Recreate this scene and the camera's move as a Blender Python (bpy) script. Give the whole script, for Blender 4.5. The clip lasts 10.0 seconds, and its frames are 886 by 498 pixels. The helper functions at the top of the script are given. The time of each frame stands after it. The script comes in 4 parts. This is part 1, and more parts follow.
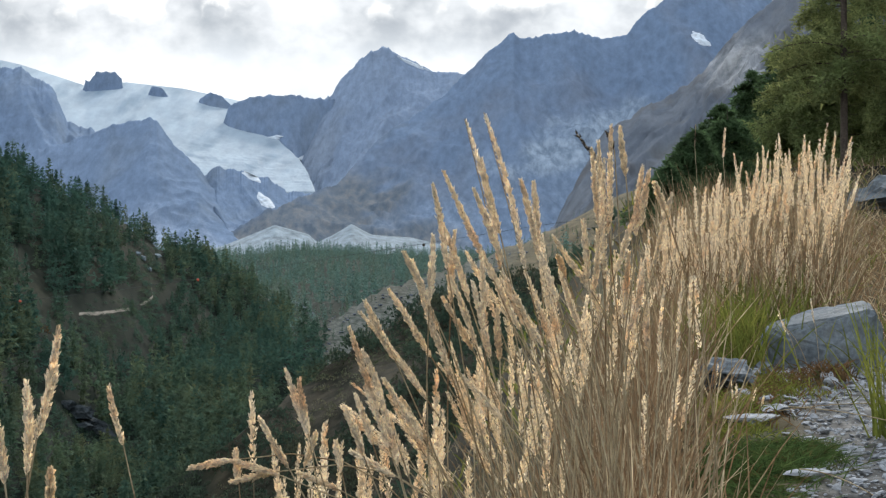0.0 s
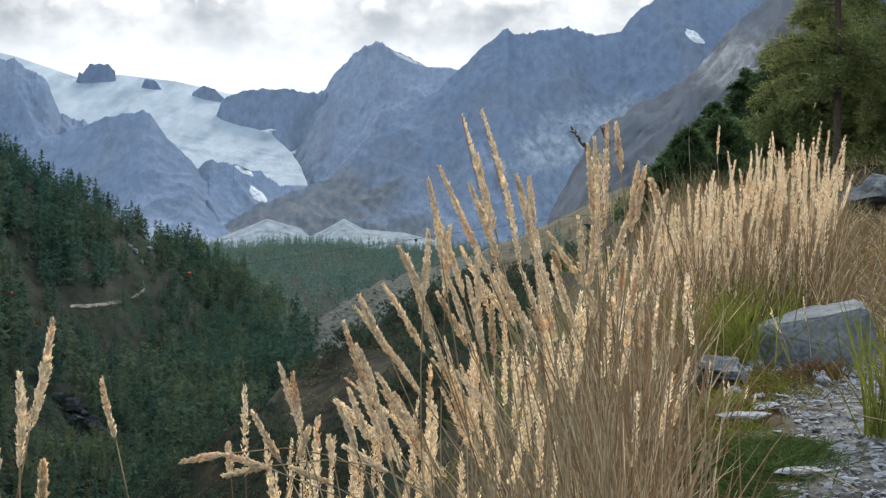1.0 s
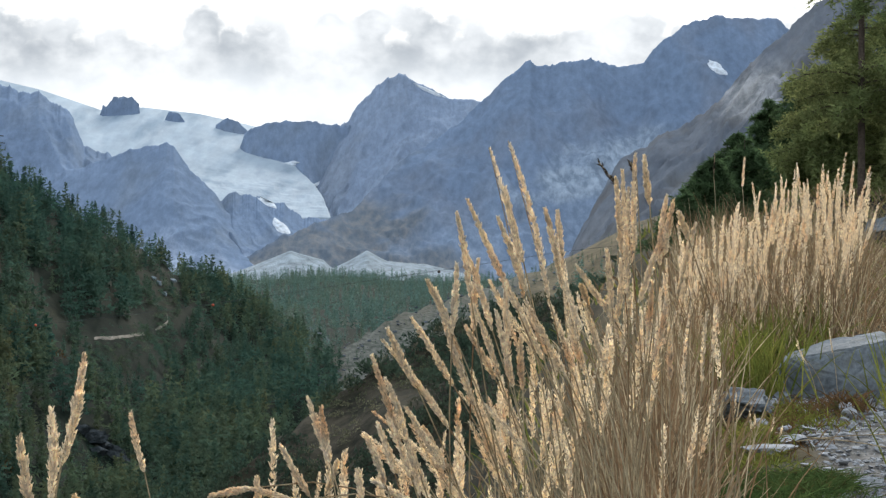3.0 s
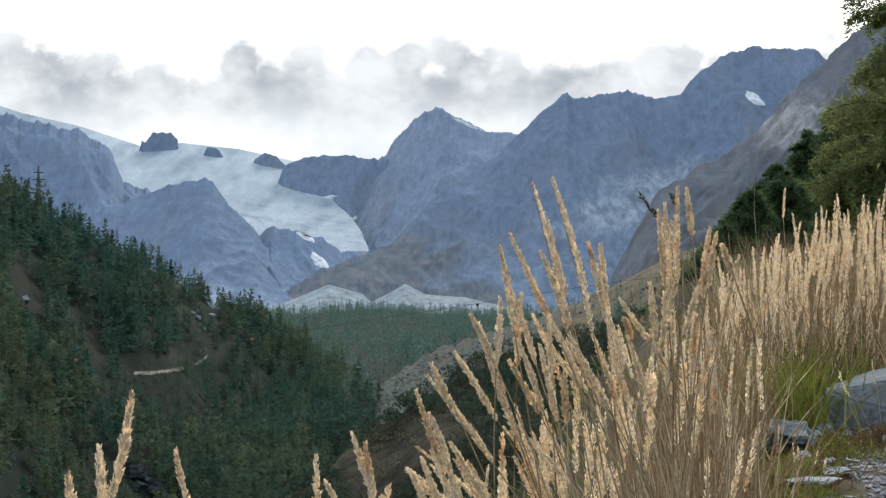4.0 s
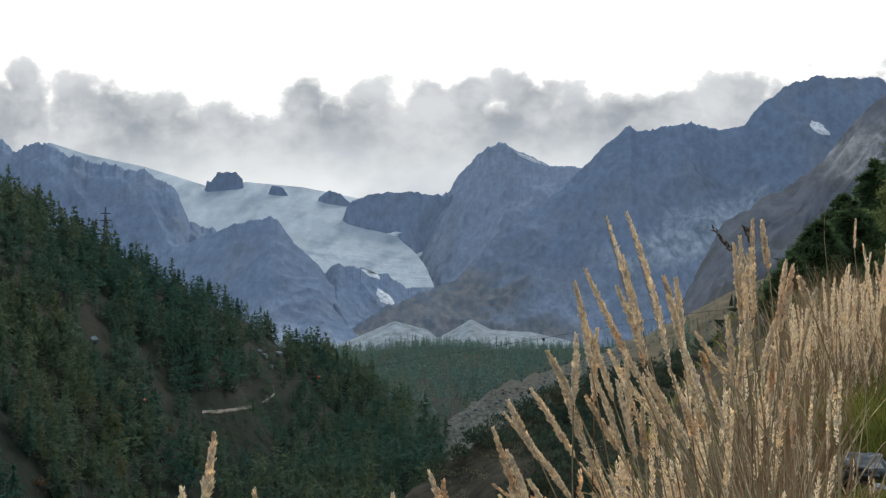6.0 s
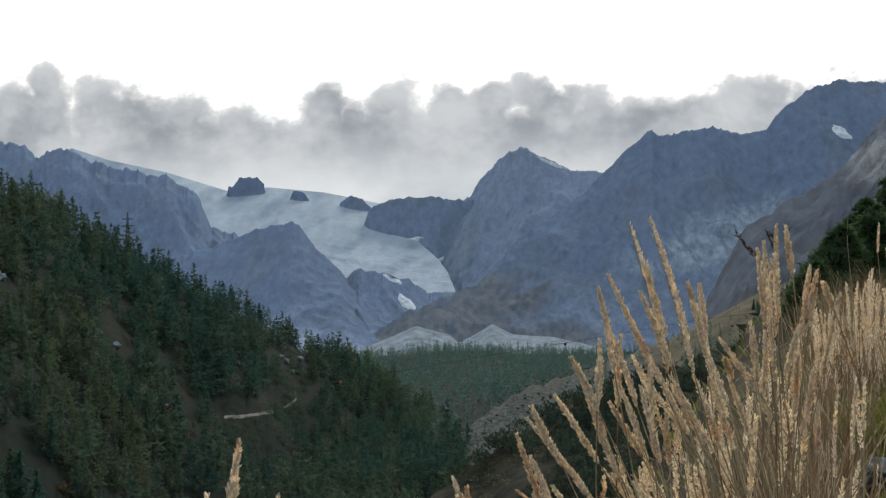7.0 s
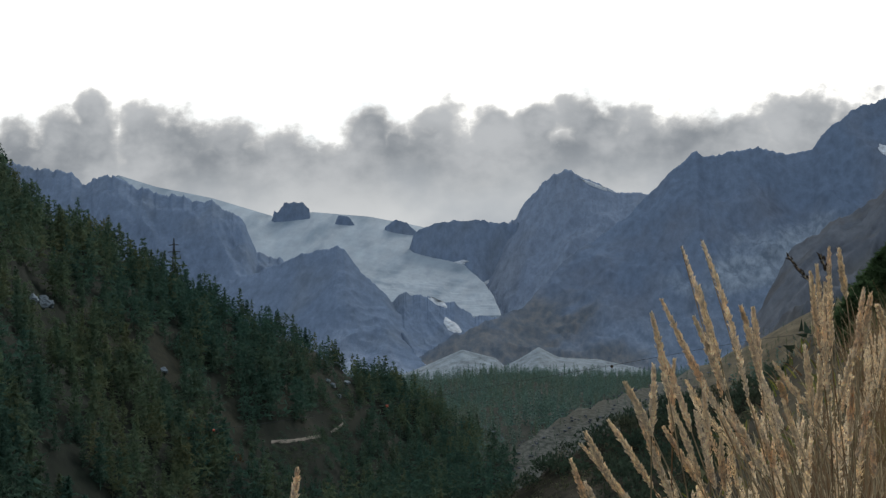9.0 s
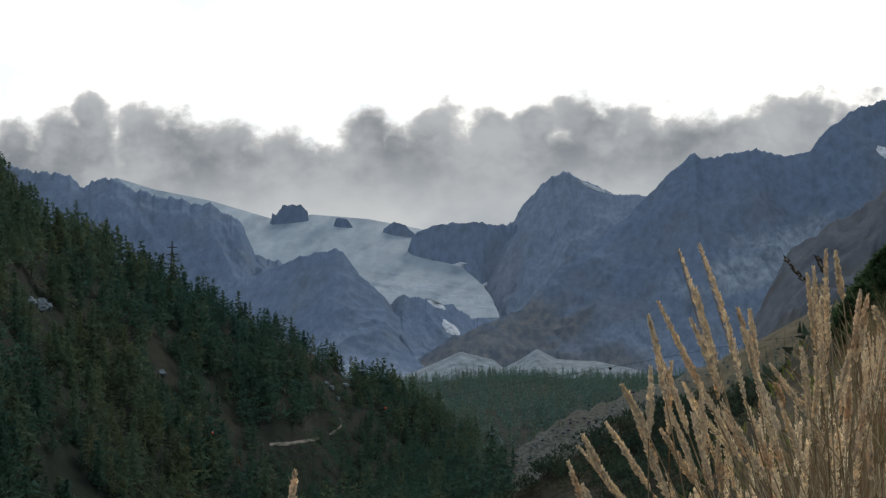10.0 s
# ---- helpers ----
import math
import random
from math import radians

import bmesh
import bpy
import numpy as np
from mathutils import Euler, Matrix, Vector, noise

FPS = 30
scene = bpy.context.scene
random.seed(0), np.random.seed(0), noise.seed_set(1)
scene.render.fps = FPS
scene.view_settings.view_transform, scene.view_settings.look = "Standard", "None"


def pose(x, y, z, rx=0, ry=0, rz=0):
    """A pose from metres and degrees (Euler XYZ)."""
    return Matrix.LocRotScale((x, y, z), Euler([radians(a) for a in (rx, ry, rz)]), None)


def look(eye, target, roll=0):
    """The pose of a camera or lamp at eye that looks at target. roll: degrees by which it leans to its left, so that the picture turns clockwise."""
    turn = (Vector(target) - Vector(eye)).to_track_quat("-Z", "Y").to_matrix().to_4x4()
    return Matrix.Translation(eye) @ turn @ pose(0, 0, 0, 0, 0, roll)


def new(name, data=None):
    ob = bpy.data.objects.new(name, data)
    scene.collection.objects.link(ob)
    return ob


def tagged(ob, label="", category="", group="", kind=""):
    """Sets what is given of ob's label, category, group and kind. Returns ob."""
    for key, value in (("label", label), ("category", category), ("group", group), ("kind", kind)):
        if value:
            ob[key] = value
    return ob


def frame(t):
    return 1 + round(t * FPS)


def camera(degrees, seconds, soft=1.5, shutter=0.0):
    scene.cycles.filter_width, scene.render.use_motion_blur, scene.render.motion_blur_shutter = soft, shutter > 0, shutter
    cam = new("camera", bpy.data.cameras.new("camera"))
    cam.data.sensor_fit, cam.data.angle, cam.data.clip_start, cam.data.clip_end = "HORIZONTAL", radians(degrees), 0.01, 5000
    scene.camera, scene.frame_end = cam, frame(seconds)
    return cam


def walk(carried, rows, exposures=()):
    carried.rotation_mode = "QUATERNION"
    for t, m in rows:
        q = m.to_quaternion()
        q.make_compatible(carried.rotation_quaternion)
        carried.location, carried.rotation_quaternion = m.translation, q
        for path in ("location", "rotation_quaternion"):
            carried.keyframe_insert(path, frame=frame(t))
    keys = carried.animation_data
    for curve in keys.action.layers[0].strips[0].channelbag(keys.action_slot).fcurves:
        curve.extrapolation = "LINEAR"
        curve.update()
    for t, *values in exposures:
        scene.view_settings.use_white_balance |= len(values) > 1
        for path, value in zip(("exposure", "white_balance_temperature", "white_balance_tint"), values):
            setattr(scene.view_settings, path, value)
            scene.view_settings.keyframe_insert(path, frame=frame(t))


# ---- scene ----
from mathutils.bvhtree import BVHTree

cam = camera(27.5, 10.0, 1.3)
PATH = [
    (0, (0.0000, 0.0000, 0.0000), (-0.0006, 2.0000, -0.0009), -0.14),
    (0.5, (-0.0023, 0.0066, 0.0000), (0.0034, 2.0066, -0.0065), 0.16),
    (1, (-0.0038, 0.0071, -0.0003), (0.0043, 2.0071, -0.0064), 0.35),
    (1.5, (-0.0040, 0.0064, -0.0004), (0.0039, 2.0064, -0.0032), 0.47),
    (2, (-0.0072, 0.0140, 0.0001), (-0.0011, 2.0140, 0.0026), 0.48),
    (2.5, (-0.0096, 0.0087, 0.0012), (-0.0116, 2.0087, 0.0143), 0.39),
    (4, (-0.0175, 0.0087, 0.0042), (-0.0771, 2.0067, 0.0694), -0.11),
    (4.5, (-0.0232, 0.0102, 0.0062), (-0.1047, 2.0069, 0.0872), -0.36),
    (5, (-0.0247, 0.0056, 0.0070), (-0.1263, 2.0009, 0.0999), -0.61),
    (5.5, (-0.0279, 0.0133, 0.0063), (-0.1456, 2.0073, 0.1068), -0.77),
    (7, (-0.0329, 0.0129, 0.0080), (-0.1872, 2.0039, 0.1186), -0.90),
    (7.5, (-0.0353, 0.0095, 0.0089), (-0.2026, 1.9991, 0.1242), -1.00),
    (8, (-0.0414, 0.0060, 0.0111), (-0.2228, 1.9940, 0.1335), -1.20),
    (8.5, (-0.0429, 0.0063, 0.0119), (-0.2390, 1.9923, 0.1434), -1.34),
    (9, (-0.0418, 0.0085, 0.0119), (-0.2452, 1.9934, 0.1492), -1.30),
    (9.5, (-0.0416, 0.0045, 0.0117), (-0.2459, 1.9892, 0.1511), -1.35),
    (10, (-0.0400, 0.0043, 0.0122), (-0.2415, 1.9892, 0.1519), -1.38),
]

EXPOSURES = [(0, 1.3), (2.7, 1.3), (4.0, 1.15), (5.0, 0.9), (5.5, 0.80), (7.0, 0.54), (7.5, 0.45), (8.5, 0.31), (9.0, 0.22), (10, 0.12)]
walk(cam, [(t, look(eye, goal, roll)) for t, eye, goal, roll in PATH], EXPOSURES)

# ---- world and sun ----
SUN_UP, SUN_TURN = 30.0, 15.0  # degrees above the horizon; turned from straight ahead, to the right


def nodes_of(tree):
    tree.nodes.clear()

    def add(kind, inputs=(), **settings):
        n = tree.nodes.new(kind)
        if "operation" in settings:
            n.operation = settings["operation"]
        if "use_clamp" in settings:
            n.use_clamp = settings["use_clamp"]
        if "interpolation_type" in settings:
            n.interpolation_type = settings["interpolation_type"]
        if "data_type" in settings:
            n.data_type = settings["data_type"]
        if "blend_type" in settings:
            n.blend_type = settings["blend_type"]
        if "attribute_name" in settings:
            n.attribute_name = settings["attribute_name"]
        if "sky_type" in settings:
            n.sky_type, n.sun_disc = settings["sky_type"], False
            n.sun_elevation, n.sun_rotation = settings["sun_elevation"], settings["sun_rotation"]
        for key, value in dict(inputs).items():
            if hasattr(value, "links"):
                tree.links.new(value, n.inputs[key])
            else:
                n.inputs[key].default_value = value
        return n
    return add


def build_world():
    world = bpy.data.worlds.new("sky")
    scene.world = world
    world.use_nodes = True
    add = nodes_of(world.node_tree)

    def m(op, a, b=0.0, c=0.0, clamp=False):
        return add("ShaderNodeMath", {0: a, 1: b, 2: c}, operation=op, use_clamp=clamp).outputs[0]

    def step(x, lo, hi):
        return add("ShaderNodeMapRange", {0: x, 1: lo, 2: hi, 3: 0.0, 4: 1.0}, interpolation_type="SMOOTHSTEP").outputs[0]

    def mix(f, a, b):
        n = add("ShaderNodeMix", data_type="RGBA")
        for i, value in ((0, f), (6, a), (7, b)):
            if hasattr(value, "links"):
                world.node_tree.links.new(value, n.inputs[i])
            else:
                n.inputs[i].default_value = value
        return n.outputs[2]

    way = add("ShaderNodeTexCoord").outputs["Generated"]
    xyz = add("ShaderNodeSeparateXYZ", {0: way})
    x, y, z = xyz.outputs
    ahead = m("MAXIMUM", m("ABSOLUTE", y), 0.2)
    u, v = m("DIVIDE", x, ahead), m("DIVIDE", z, ahead)
    flat = add("ShaderNodeCombineXYZ", {0: u, 1: m("MULTIPLY", v, 1.25), 2: 0.0}).outputs[0]
    big = add("ShaderNodeTexNoise", {"Vector": flat, "Scale": 15.0, "Detail": 4.0, "Roughness": 0.5}).outputs[0]
    fine = add("ShaderNodeTexNoise", {"Vector": flat, "Scale": 44.0, "Detail": 5.0, "Roughness": 0.55}).outputs[0]
    # the bank of cumulus that lies on the crests: bearing, height of the top, size
    puffs = [(-0.43, 0.154, 0.05), (-0.385, 0.15, 0.032), (-0.345, 0.148, 0.026), (-0.318, 0.154, 0.018), (-0.303, 0.162, 0.01), (-0.3, 0.152, 0.018), (-0.273, 0.151, 0.02),
             (-0.246, 0.1495, 0.022), (-0.222, 0.142, 0.02), (-0.19, 0.136, 0.018), (-0.165, 0.126, 0.015), (-0.1392, 0.149, 0.015), (-0.128, 0.14, 0.012), (-0.1074, 0.143, 0.02),
             (-0.085, 0.127, 0.014), (-0.0724, 0.145, 0.012), (-0.06, 0.139, 0.016), (-0.0487, 0.1485, 0.013), (-0.0188, 0.1505, 0.022), (0.009, 0.138, 0.02), (0.037, 0.1405, 0.018),
             (0.0646, 0.136, 0.018), (0.0986, 0.146, 0.022), (0.1228, 0.14, 0.022), (0.146, 0.141, 0.025), (0.19, 0.146, 0.04)]
    wobble = m("ADD", m("MULTIPLY", m("SUBTRACT", fine, 0.5), 1.9), m("MULTIPLY", m("SUBTRACT", big, 0.5), 1.6))
    bank = None
    for pu, top, pr in puffs:
        above = m("MAXIMUM", m("SUBTRACT", m("MULTIPLY", v, 1.25), top * 1.25 - .9 * pr), 0.0)
        d = m("SQRT", m("ADD", m("POWER", m("ABSOLUTE", m("SUBTRACT", u, pu)), 2.0), m("POWER", above, 2.0)))
        s = m("SUBTRACT", 1.0, m("DIVIDE", d, pr * 1.3))
        bank = s if bank is None else m("MAXIMUM", bank, s)
    depth = m("ADD", bank, wobble)
    under = step(m("ADD", v, m("MULTIPLY", m("SUBTRACT", big, 0.5), 0.05)), 0.124, 0.086)
    low = step(m("ADD", v, m("MULTIPLY", m("SUBTRACT", fine, 0.5), 0.06)), 0.138, 0.122)
    cover = m("MAXIMUM", step(depth, -0.22, 0.30), low)
    thick = m("MAXIMUM", step(depth, 0.0, 0.6), step(m("ADD", v, m("MULTIPLY", m("SUBTRACT", big, 0.5), 0.05)), 0.140, 0.122))
    high = step(m("ADD", big, m("MULTIPLY", v, 0.35)), 0.42, 0.66)
    air = add("ShaderNodeTexSky", sky_type="NISHITA", sun_elevation=radians(SUN_UP), sun_rotation=radians(SUN_TURN)).outputs[0]
    air = add("ShaderNodeVectorMath", {0: air, 1: (0.11, 0.11, 0.11)}, operation="MULTIPLY").outputs[0]
    veil = mix(high, (0.92, 0.97, 1.0, 1), (1.5, 1.46, 1.38, 1))
    open_sky = mix(0.8, air, veil)
    core = mix(step(m("ADD", m("MULTIPLY", big, 0.7), m("MULTIPLY", fine, 0.3)), 0.36, 0.62), (0.195, 0.215, 0.238, 1), (0.42, 0.435, 0.45, 1))
    shade = mix(thick, (0.62, 0.62, 0.61, 1), core)
    lower = mix(step(big, 0.36, 0.64), (0.39, 0.415, 0.44, 1), (0.54, 0.555, 0.56, 1))
    cloud = mix(under, shade, lower)
    colour = mix(cover, open_sky, cloud)
    # a closed grey deck overhead and behind, unseen, added to dim the light
    unseen_deck = m("MAXIMUM", step(z, 0.27, 0.46), step(y, 0.35, -0.1))
    dome = add("ShaderNodeTexNoise", {"Vector": way, "Scale": 3.0, "Detail": 5.0}).outputs[0]
    colour = mix(unseen_deck, colour, mix(step(dome, 0.35, 0.65), (0.40, 0.45, 0.51, 1), (0.58, 0.63, 0.70, 1)))
    back = add("ShaderNodeBackground", {"Color": colour, "Strength": 1.0})
    add("ShaderNodeOutputWorld", {"Surface": back.outputs[0]})


build_world()
sun = new("sun", bpy.data.lights.new("sun", "SUN"))
sun.data.energy, sun.data.angle, sun.data.color = 1.5, radians(14), (1.0, 0.95, 0.87)
sun.matrix_world = look((0, 0, 50), (0 - 50 * math.sin(radians(-SUN_TURN)) * -1, -50 * math.cos(radians(SUN_TURN)), 50 - 50 * math.tan(radians(SUN_UP))))

# ---- materials ----


def material(name, colours, scale=5.0, fine=40.0, rough=0.85, bump=0.3, bump_scale=None, stretch=(1, 1, 1), island=0.0, through_light=0.0,
             masks=(), distance=0.02, spread=(0.32, 0.68), gloss=0.04, grit=(0.62, 1.3)):
    """A mottled surface: colours blend by a broad noise, darken and lighten by a fine one. masks: (attribute, colour, colour)."""
    mat = bpy.data.materials.new(name)
    mat.use_nodes = True
    add = nodes_of(mat.node_tree)
    link = mat.node_tree.links.new

    def mix(f, a, b, kind="MIX"):
        n = add("ShaderNodeMix", data_type="RGBA", blend_type=kind)
        for i, value in ((0, f), (6, a), (7, b)):
            if hasattr(value, "links"):
                link(value, n.inputs[i])
            else:
                n.inputs[i].default_value = value if i == 0 else (*value, 1)
        return n.outputs[2]

    def rng(x, lo, hi, a=0.0, b=1.0):
        return add("ShaderNodeMapRange", {0: x, 1: lo, 2: hi, 3: a, 4: b}).outputs[0]

    co = add("ShaderNodeTexCoord").outputs["Object"]
    co = add("ShaderNodeMapping", {"Vector": co, "Scale": stretch}).outputs[0]
    broad = add("ShaderNodeTexNoise", {"Vector": co, "Scale": scale, "Detail": 6.0, "Roughness": 0.6}).outputs[0]
    grain = add("ShaderNodeTexNoise", {"Vector": co, "Scale": fine, "Detail": 5.0, "Roughness": 0.65}).outputs[0]
    t = rng(broad, *spread)
    colour = mix(t, colours[0], colours[1])
    if len(colours) > 2:
        other = add("ShaderNodeTexNoise", {"Vector": co, "Scale": scale * 2.3, "Detail": 4.0}).outputs[0]
        colour = mix(rng(other, 0.52, 0.68), colour, colours[2])
    for attribute, a, b, *own in masks:
        mask = add("ShaderNodeAttribute", attribute_name=attribute).outputs["Fac"]
        blotch = add("ShaderNodeTexNoise", {"Vector": co, "Scale": own[0], "Detail": 8.0, "Roughness": 0.7}).outputs[0] if own else grain
        colour = mix(mask, colour, mix(rng(blotch, 0.38, 0.62), a, b))
    colour = mix(1.0, colour, mix(rng(grain, 0.3, 0.7), (grit[0],) * 3, (grit[1],) * 3), "MULTIPLY")
    if island:
        r = add("ShaderNodeNewGeometry").outputs["Random Per Island"]
        lo, hi = 1 - island, 1 + island
        colour = mix(1.0, colour, mix(r, (lo, lo, lo), (hi, hi * 0.98, hi * 0.94)), "MULTIPLY")
    shader = add("ShaderNodeBsdfPrincipled", {"Base Color": colour, "Roughness": rough})
    shader.inputs["Specular IOR Level"].default_value = gloss
    if bump:
        relief = grain if bump_scale is None else add("ShaderNodeTexNoise", {"Vector": co, "Scale": bump_scale, "Detail": 8.0, "Roughness": 0.65}).outputs[0]
        link(add("ShaderNodeBump", {"Height": relief, "Strength": bump, "Distance": distance}).outputs[0], shader.inputs["Normal"])
    out = shader.outputs[0]
    if through_light:
        thin = add("ShaderNodeBsdfTranslucent", {"Color": colour}).outputs[0]
        both = add("ShaderNodeMixShader", {0: through_light, 1: out, 2: thin})
        out = both.outputs[0]
    add("ShaderNodeOutputMaterial", {"Surface": out})
    return mat


# Distance haze is put into these slate colours, palest on the far peak.
ROCK_FAR = material("hazy_blue_slate", [(.130, .180, .262), (.166, .221, .307), (.154, .197, .259)], .004, .07, .95, .6, .05, (1, .4, .6), distance=7, spread=(.25, .75), gloss=0, grit=(.80, 1.16),
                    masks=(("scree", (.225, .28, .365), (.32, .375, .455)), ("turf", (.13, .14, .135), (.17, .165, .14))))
ROCK_PEAK = material("hazy_pale_slate", [(.150, .198, .278), (.190, .242, .322), (.178, .218, .278)], .004, .07, .95, .6, .05, (1, .4, .6), distance=7, spread=(.25, .75), gloss=0, grit=(.80, 1.16),
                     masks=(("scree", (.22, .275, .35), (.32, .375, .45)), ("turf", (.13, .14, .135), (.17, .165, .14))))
# The massif's turf colours are blued and lightened by haze as well.
ROCK_MASSIF = material("hazy_slate_with_turf", [(.117, .164, .240), (.152, .203, .285), (.140, .176, .236)], .004, .07, .95, .6, .05, (1, .4, .6), distance=7, spread=(.25, .75), gloss=0, grit=(.80, 1.16),
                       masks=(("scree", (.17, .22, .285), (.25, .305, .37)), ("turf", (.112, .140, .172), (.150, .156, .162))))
ROCK_RIGHT = material("grey_brown_rock_face", [(.078, .094, .120), (.150, .164, .185), (.11, .115, .125)], .014, .08, .95, .7, .07, (1, .45, .3), distance=5, gloss=0, grit=(.75, 1.2),
                      masks=(("scree", (.16, .175, .19), (.30, .31, .325)), ("turf", (.14, .122, .09), (.10, .098, .075))))
DRY_SCRUB = material("dry_scrub", [(.063, .077, .045), (.182, .175, .119), (.056, .077, .042)], .12, 4, .9, 0, island=.5, through_light=.3)
OUTCROP = material("dark_layered_rock", [(.035, .045, .05), (.075, .088, .095), (.05, .055, .055)], .25, 1.5, .9, .9, .8, (1, 1, 3), distance=.8)
EARTH = material("dry_earth", [(.17, .155, .13), (.25, .23, .20)], .3, 2, .95, .4)
RUST = material("rusty_grass", [(.145, .09, .05), (.25, .17, .10), (.20, .165, .10)], 3, 60, .7, 0, island=.35, through_light=.25)
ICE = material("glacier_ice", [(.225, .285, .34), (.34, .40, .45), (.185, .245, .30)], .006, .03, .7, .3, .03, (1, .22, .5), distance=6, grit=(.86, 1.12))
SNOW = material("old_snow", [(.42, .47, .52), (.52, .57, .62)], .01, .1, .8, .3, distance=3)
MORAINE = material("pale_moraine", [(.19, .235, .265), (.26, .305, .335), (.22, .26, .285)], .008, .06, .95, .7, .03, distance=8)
# The near-black forest ground has the trees' shade in its colour.
GROUND = material("mountain_ground", [(.045, .038, .02), (.08, .062, .034), (.035, .042, .018)], .6, 9.0, .95, .8, distance=.03,
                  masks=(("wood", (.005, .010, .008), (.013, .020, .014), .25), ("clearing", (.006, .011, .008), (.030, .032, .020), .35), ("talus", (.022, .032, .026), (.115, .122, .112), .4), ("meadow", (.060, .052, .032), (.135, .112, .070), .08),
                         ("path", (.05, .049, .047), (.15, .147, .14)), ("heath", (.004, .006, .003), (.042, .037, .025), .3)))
NEEDLES = material("spruce_needles", [(.050, .092, .046), (.085, .130, .058)], .3, 2, .8, 0, island=.4, through_light=.45)
NEEDLES_FAR = material("conifer_green", [(.043, .100, .082), (.068, .124, .091), (.070, .102, .066)], .02, .3, .85, 0, island=.1, through_light=.35, masks=(("tone", (.10, .16, .10), (.14, .155, .085), .05),))
JUNIPER = material("juniper_green", [(.030, .054, .041), (.054, .080, .053), (.060, .066, .042)], .05, 2, .85, 0, island=.3, through_light=.25)
# Paler, bluer conifer green for the valley floor: distance haze put into the colour.
NEEDLES_VALLEY = material("hazy_valley_conifers", [(.102, .186, .168), (.126, .216, .180), (.126, .180, .132)], .01, .3, .85, 0, island=.05, through_light=.2, masks=(("tone", (.12, .19, .15), (.14, .18, .13), .1),))
NEEDLES_LARCH = material("larch_needles", [(.130, .178, .072), (.205, .212, .086)], .5, 4, .8, 0, island=.35, through_light=.5)
BARK = material("bark", [(.05, .04, .032), (.10, .08, .065)], 6, 40, .95, .8)
STRAW = material("straw_seed_head", [(.88, .78, .60), (.97, .90, .77), (.82, .65, .45)], 6, 160, .75, 0, island=.3, through_light=.55)
STEM = material("straw_stem", [(.25, .198, .12), (.43, .365, .25), (.18, .11, .06)], 12, 120, .6, 0, stretch=(1, 1, .2), island=.6, through_light=.2)
BLADE = material("green_grass", [(.085, .115, .025), (.185, .185, .045)], 3, 50, .6, 0, island=.35, through_light=.35)
BOULDER = material("blue_grey_schist", [(.085, .10, .11), (.15, .17, .185), (.11, .12, .12)], 5, 40, .8, .7, 30, distance=.01, gloss=.15)
MOSS = material("dark_green_herbs", [(.038, .074, .025), (.080, .118, .040), (.09, .075, .03)], 8, 60, .8, 0, island=.4, through_light=.3)
RED_HERB = material("autumn_herbs", [(.10, .06, .032), (.15, .09, .045), (.06, .07, .03)], 8, 60, .8, 0, island=.4, through_light=.3)
STONE = material("grey_schist", [(.19, .205, .225), (.34, .352, .365), (.24, .245, .245)], 4, 45, .85, .7, 30, distance=.01)
STEEL = material("galvanised_steel", [(.05, .055, .06), (.08, .085, .09)], 2, 9, .6, 0)
DARK = material("dark_seed_head", [(.03, .025, .02), (.06, .045, .03)], 30, 200, .8, 0)

# ---- mesh helpers ----


def mesh(name, verts, faces, mat, parent=None, smooth=False, attributes=()):
    """One object from arrays of corners and of faces, all with the same number of corners."""
    verts, faces = np.asarray(verts, np.float32), np.asarray(faces, np.int32)
    me = bpy.data.meshes.new(name)
    k = faces.shape[1]
    me.vertices.add(len(verts))
    me.vertices.foreach_set("co", verts.ravel())
    me.loops.add(faces.size)
    me.loops.foreach_set("vertex_index", faces.ravel())
    me.polygons.add(len(faces))
    me.polygons.foreach_set("loop_start", np.arange(len(faces), dtype=np.int32) * k)
    for key, values in dict(attributes).items():
        me.attributes.new(key, "FLOAT", "POINT").data.foreach_set("value", np.asarray(values, np.float32).ravel())
    me.update(calc_edges=True)
    me.polygons.foreach_set("use_smooth", np.full(len(faces), smooth))
    me.materials.append(mat)
    ob = new(name, me)
    ob.parent = parent
    return ob


def empty(name, place=(0, 0, 0)):
    ob = new(name)
    ob.empty_display_size = 0.1
    ob.location = place
    return ob


def grid_faces(n, m, loop=False):
    i, j = np.meshgrid(np.arange(n - 1), np.arange(m if loop else m - 1), indexing="ij")
    a, b = i * m + j, i * m + (j + 1) % m
    return np.stack([a, b, b + m, a + m], -1).reshape(-1, 4)


def lattice(ix, iy, seed):
    h = (ix.astype(np.int64) * 374761393 + iy.astype(np.int64) * 668265263 + seed * 974711) & 0x7fffffff
    h = ((h ^ (h >> 13)) * 1274126177) & 0x7fffffff
    return ((h ^ (h >> 16)) & 0xffff) / 65535.0


def smooth_noise(x, y, seed=0):
    x, y = np.broadcast_arrays(np.asarray(x, float), np.asarray(y, float))
    ix, iy = np.floor(x), np.floor(y)
    fx, fy = x - ix, y - iy
    fx, fy = fx * fx * (3 - 2 * fx), fy * fy * (3 - 2 * fy)
    a, b = lattice(ix, iy, seed), lattice(ix + 1, iy, seed)
    c, d = lattice(ix, iy + 1, seed), lattice(ix + 1, iy + 1, seed)
    return (a + (b - a) * fx) * (1 - fy) + (c + (d - c) * fx) * fy


def fbm(x, y, seed=0, octaves=5, gain=0.5):
    total, amp, norm = 0, 1.0, 0.0
    for o in range(octaves):
        total = total + amp * smooth_noise(x * 2.03 ** o + 17 * o, y * 2.03 ** o - 11 * o, seed + o)
        norm, amp = norm + amp, amp * gain
    return total / norm


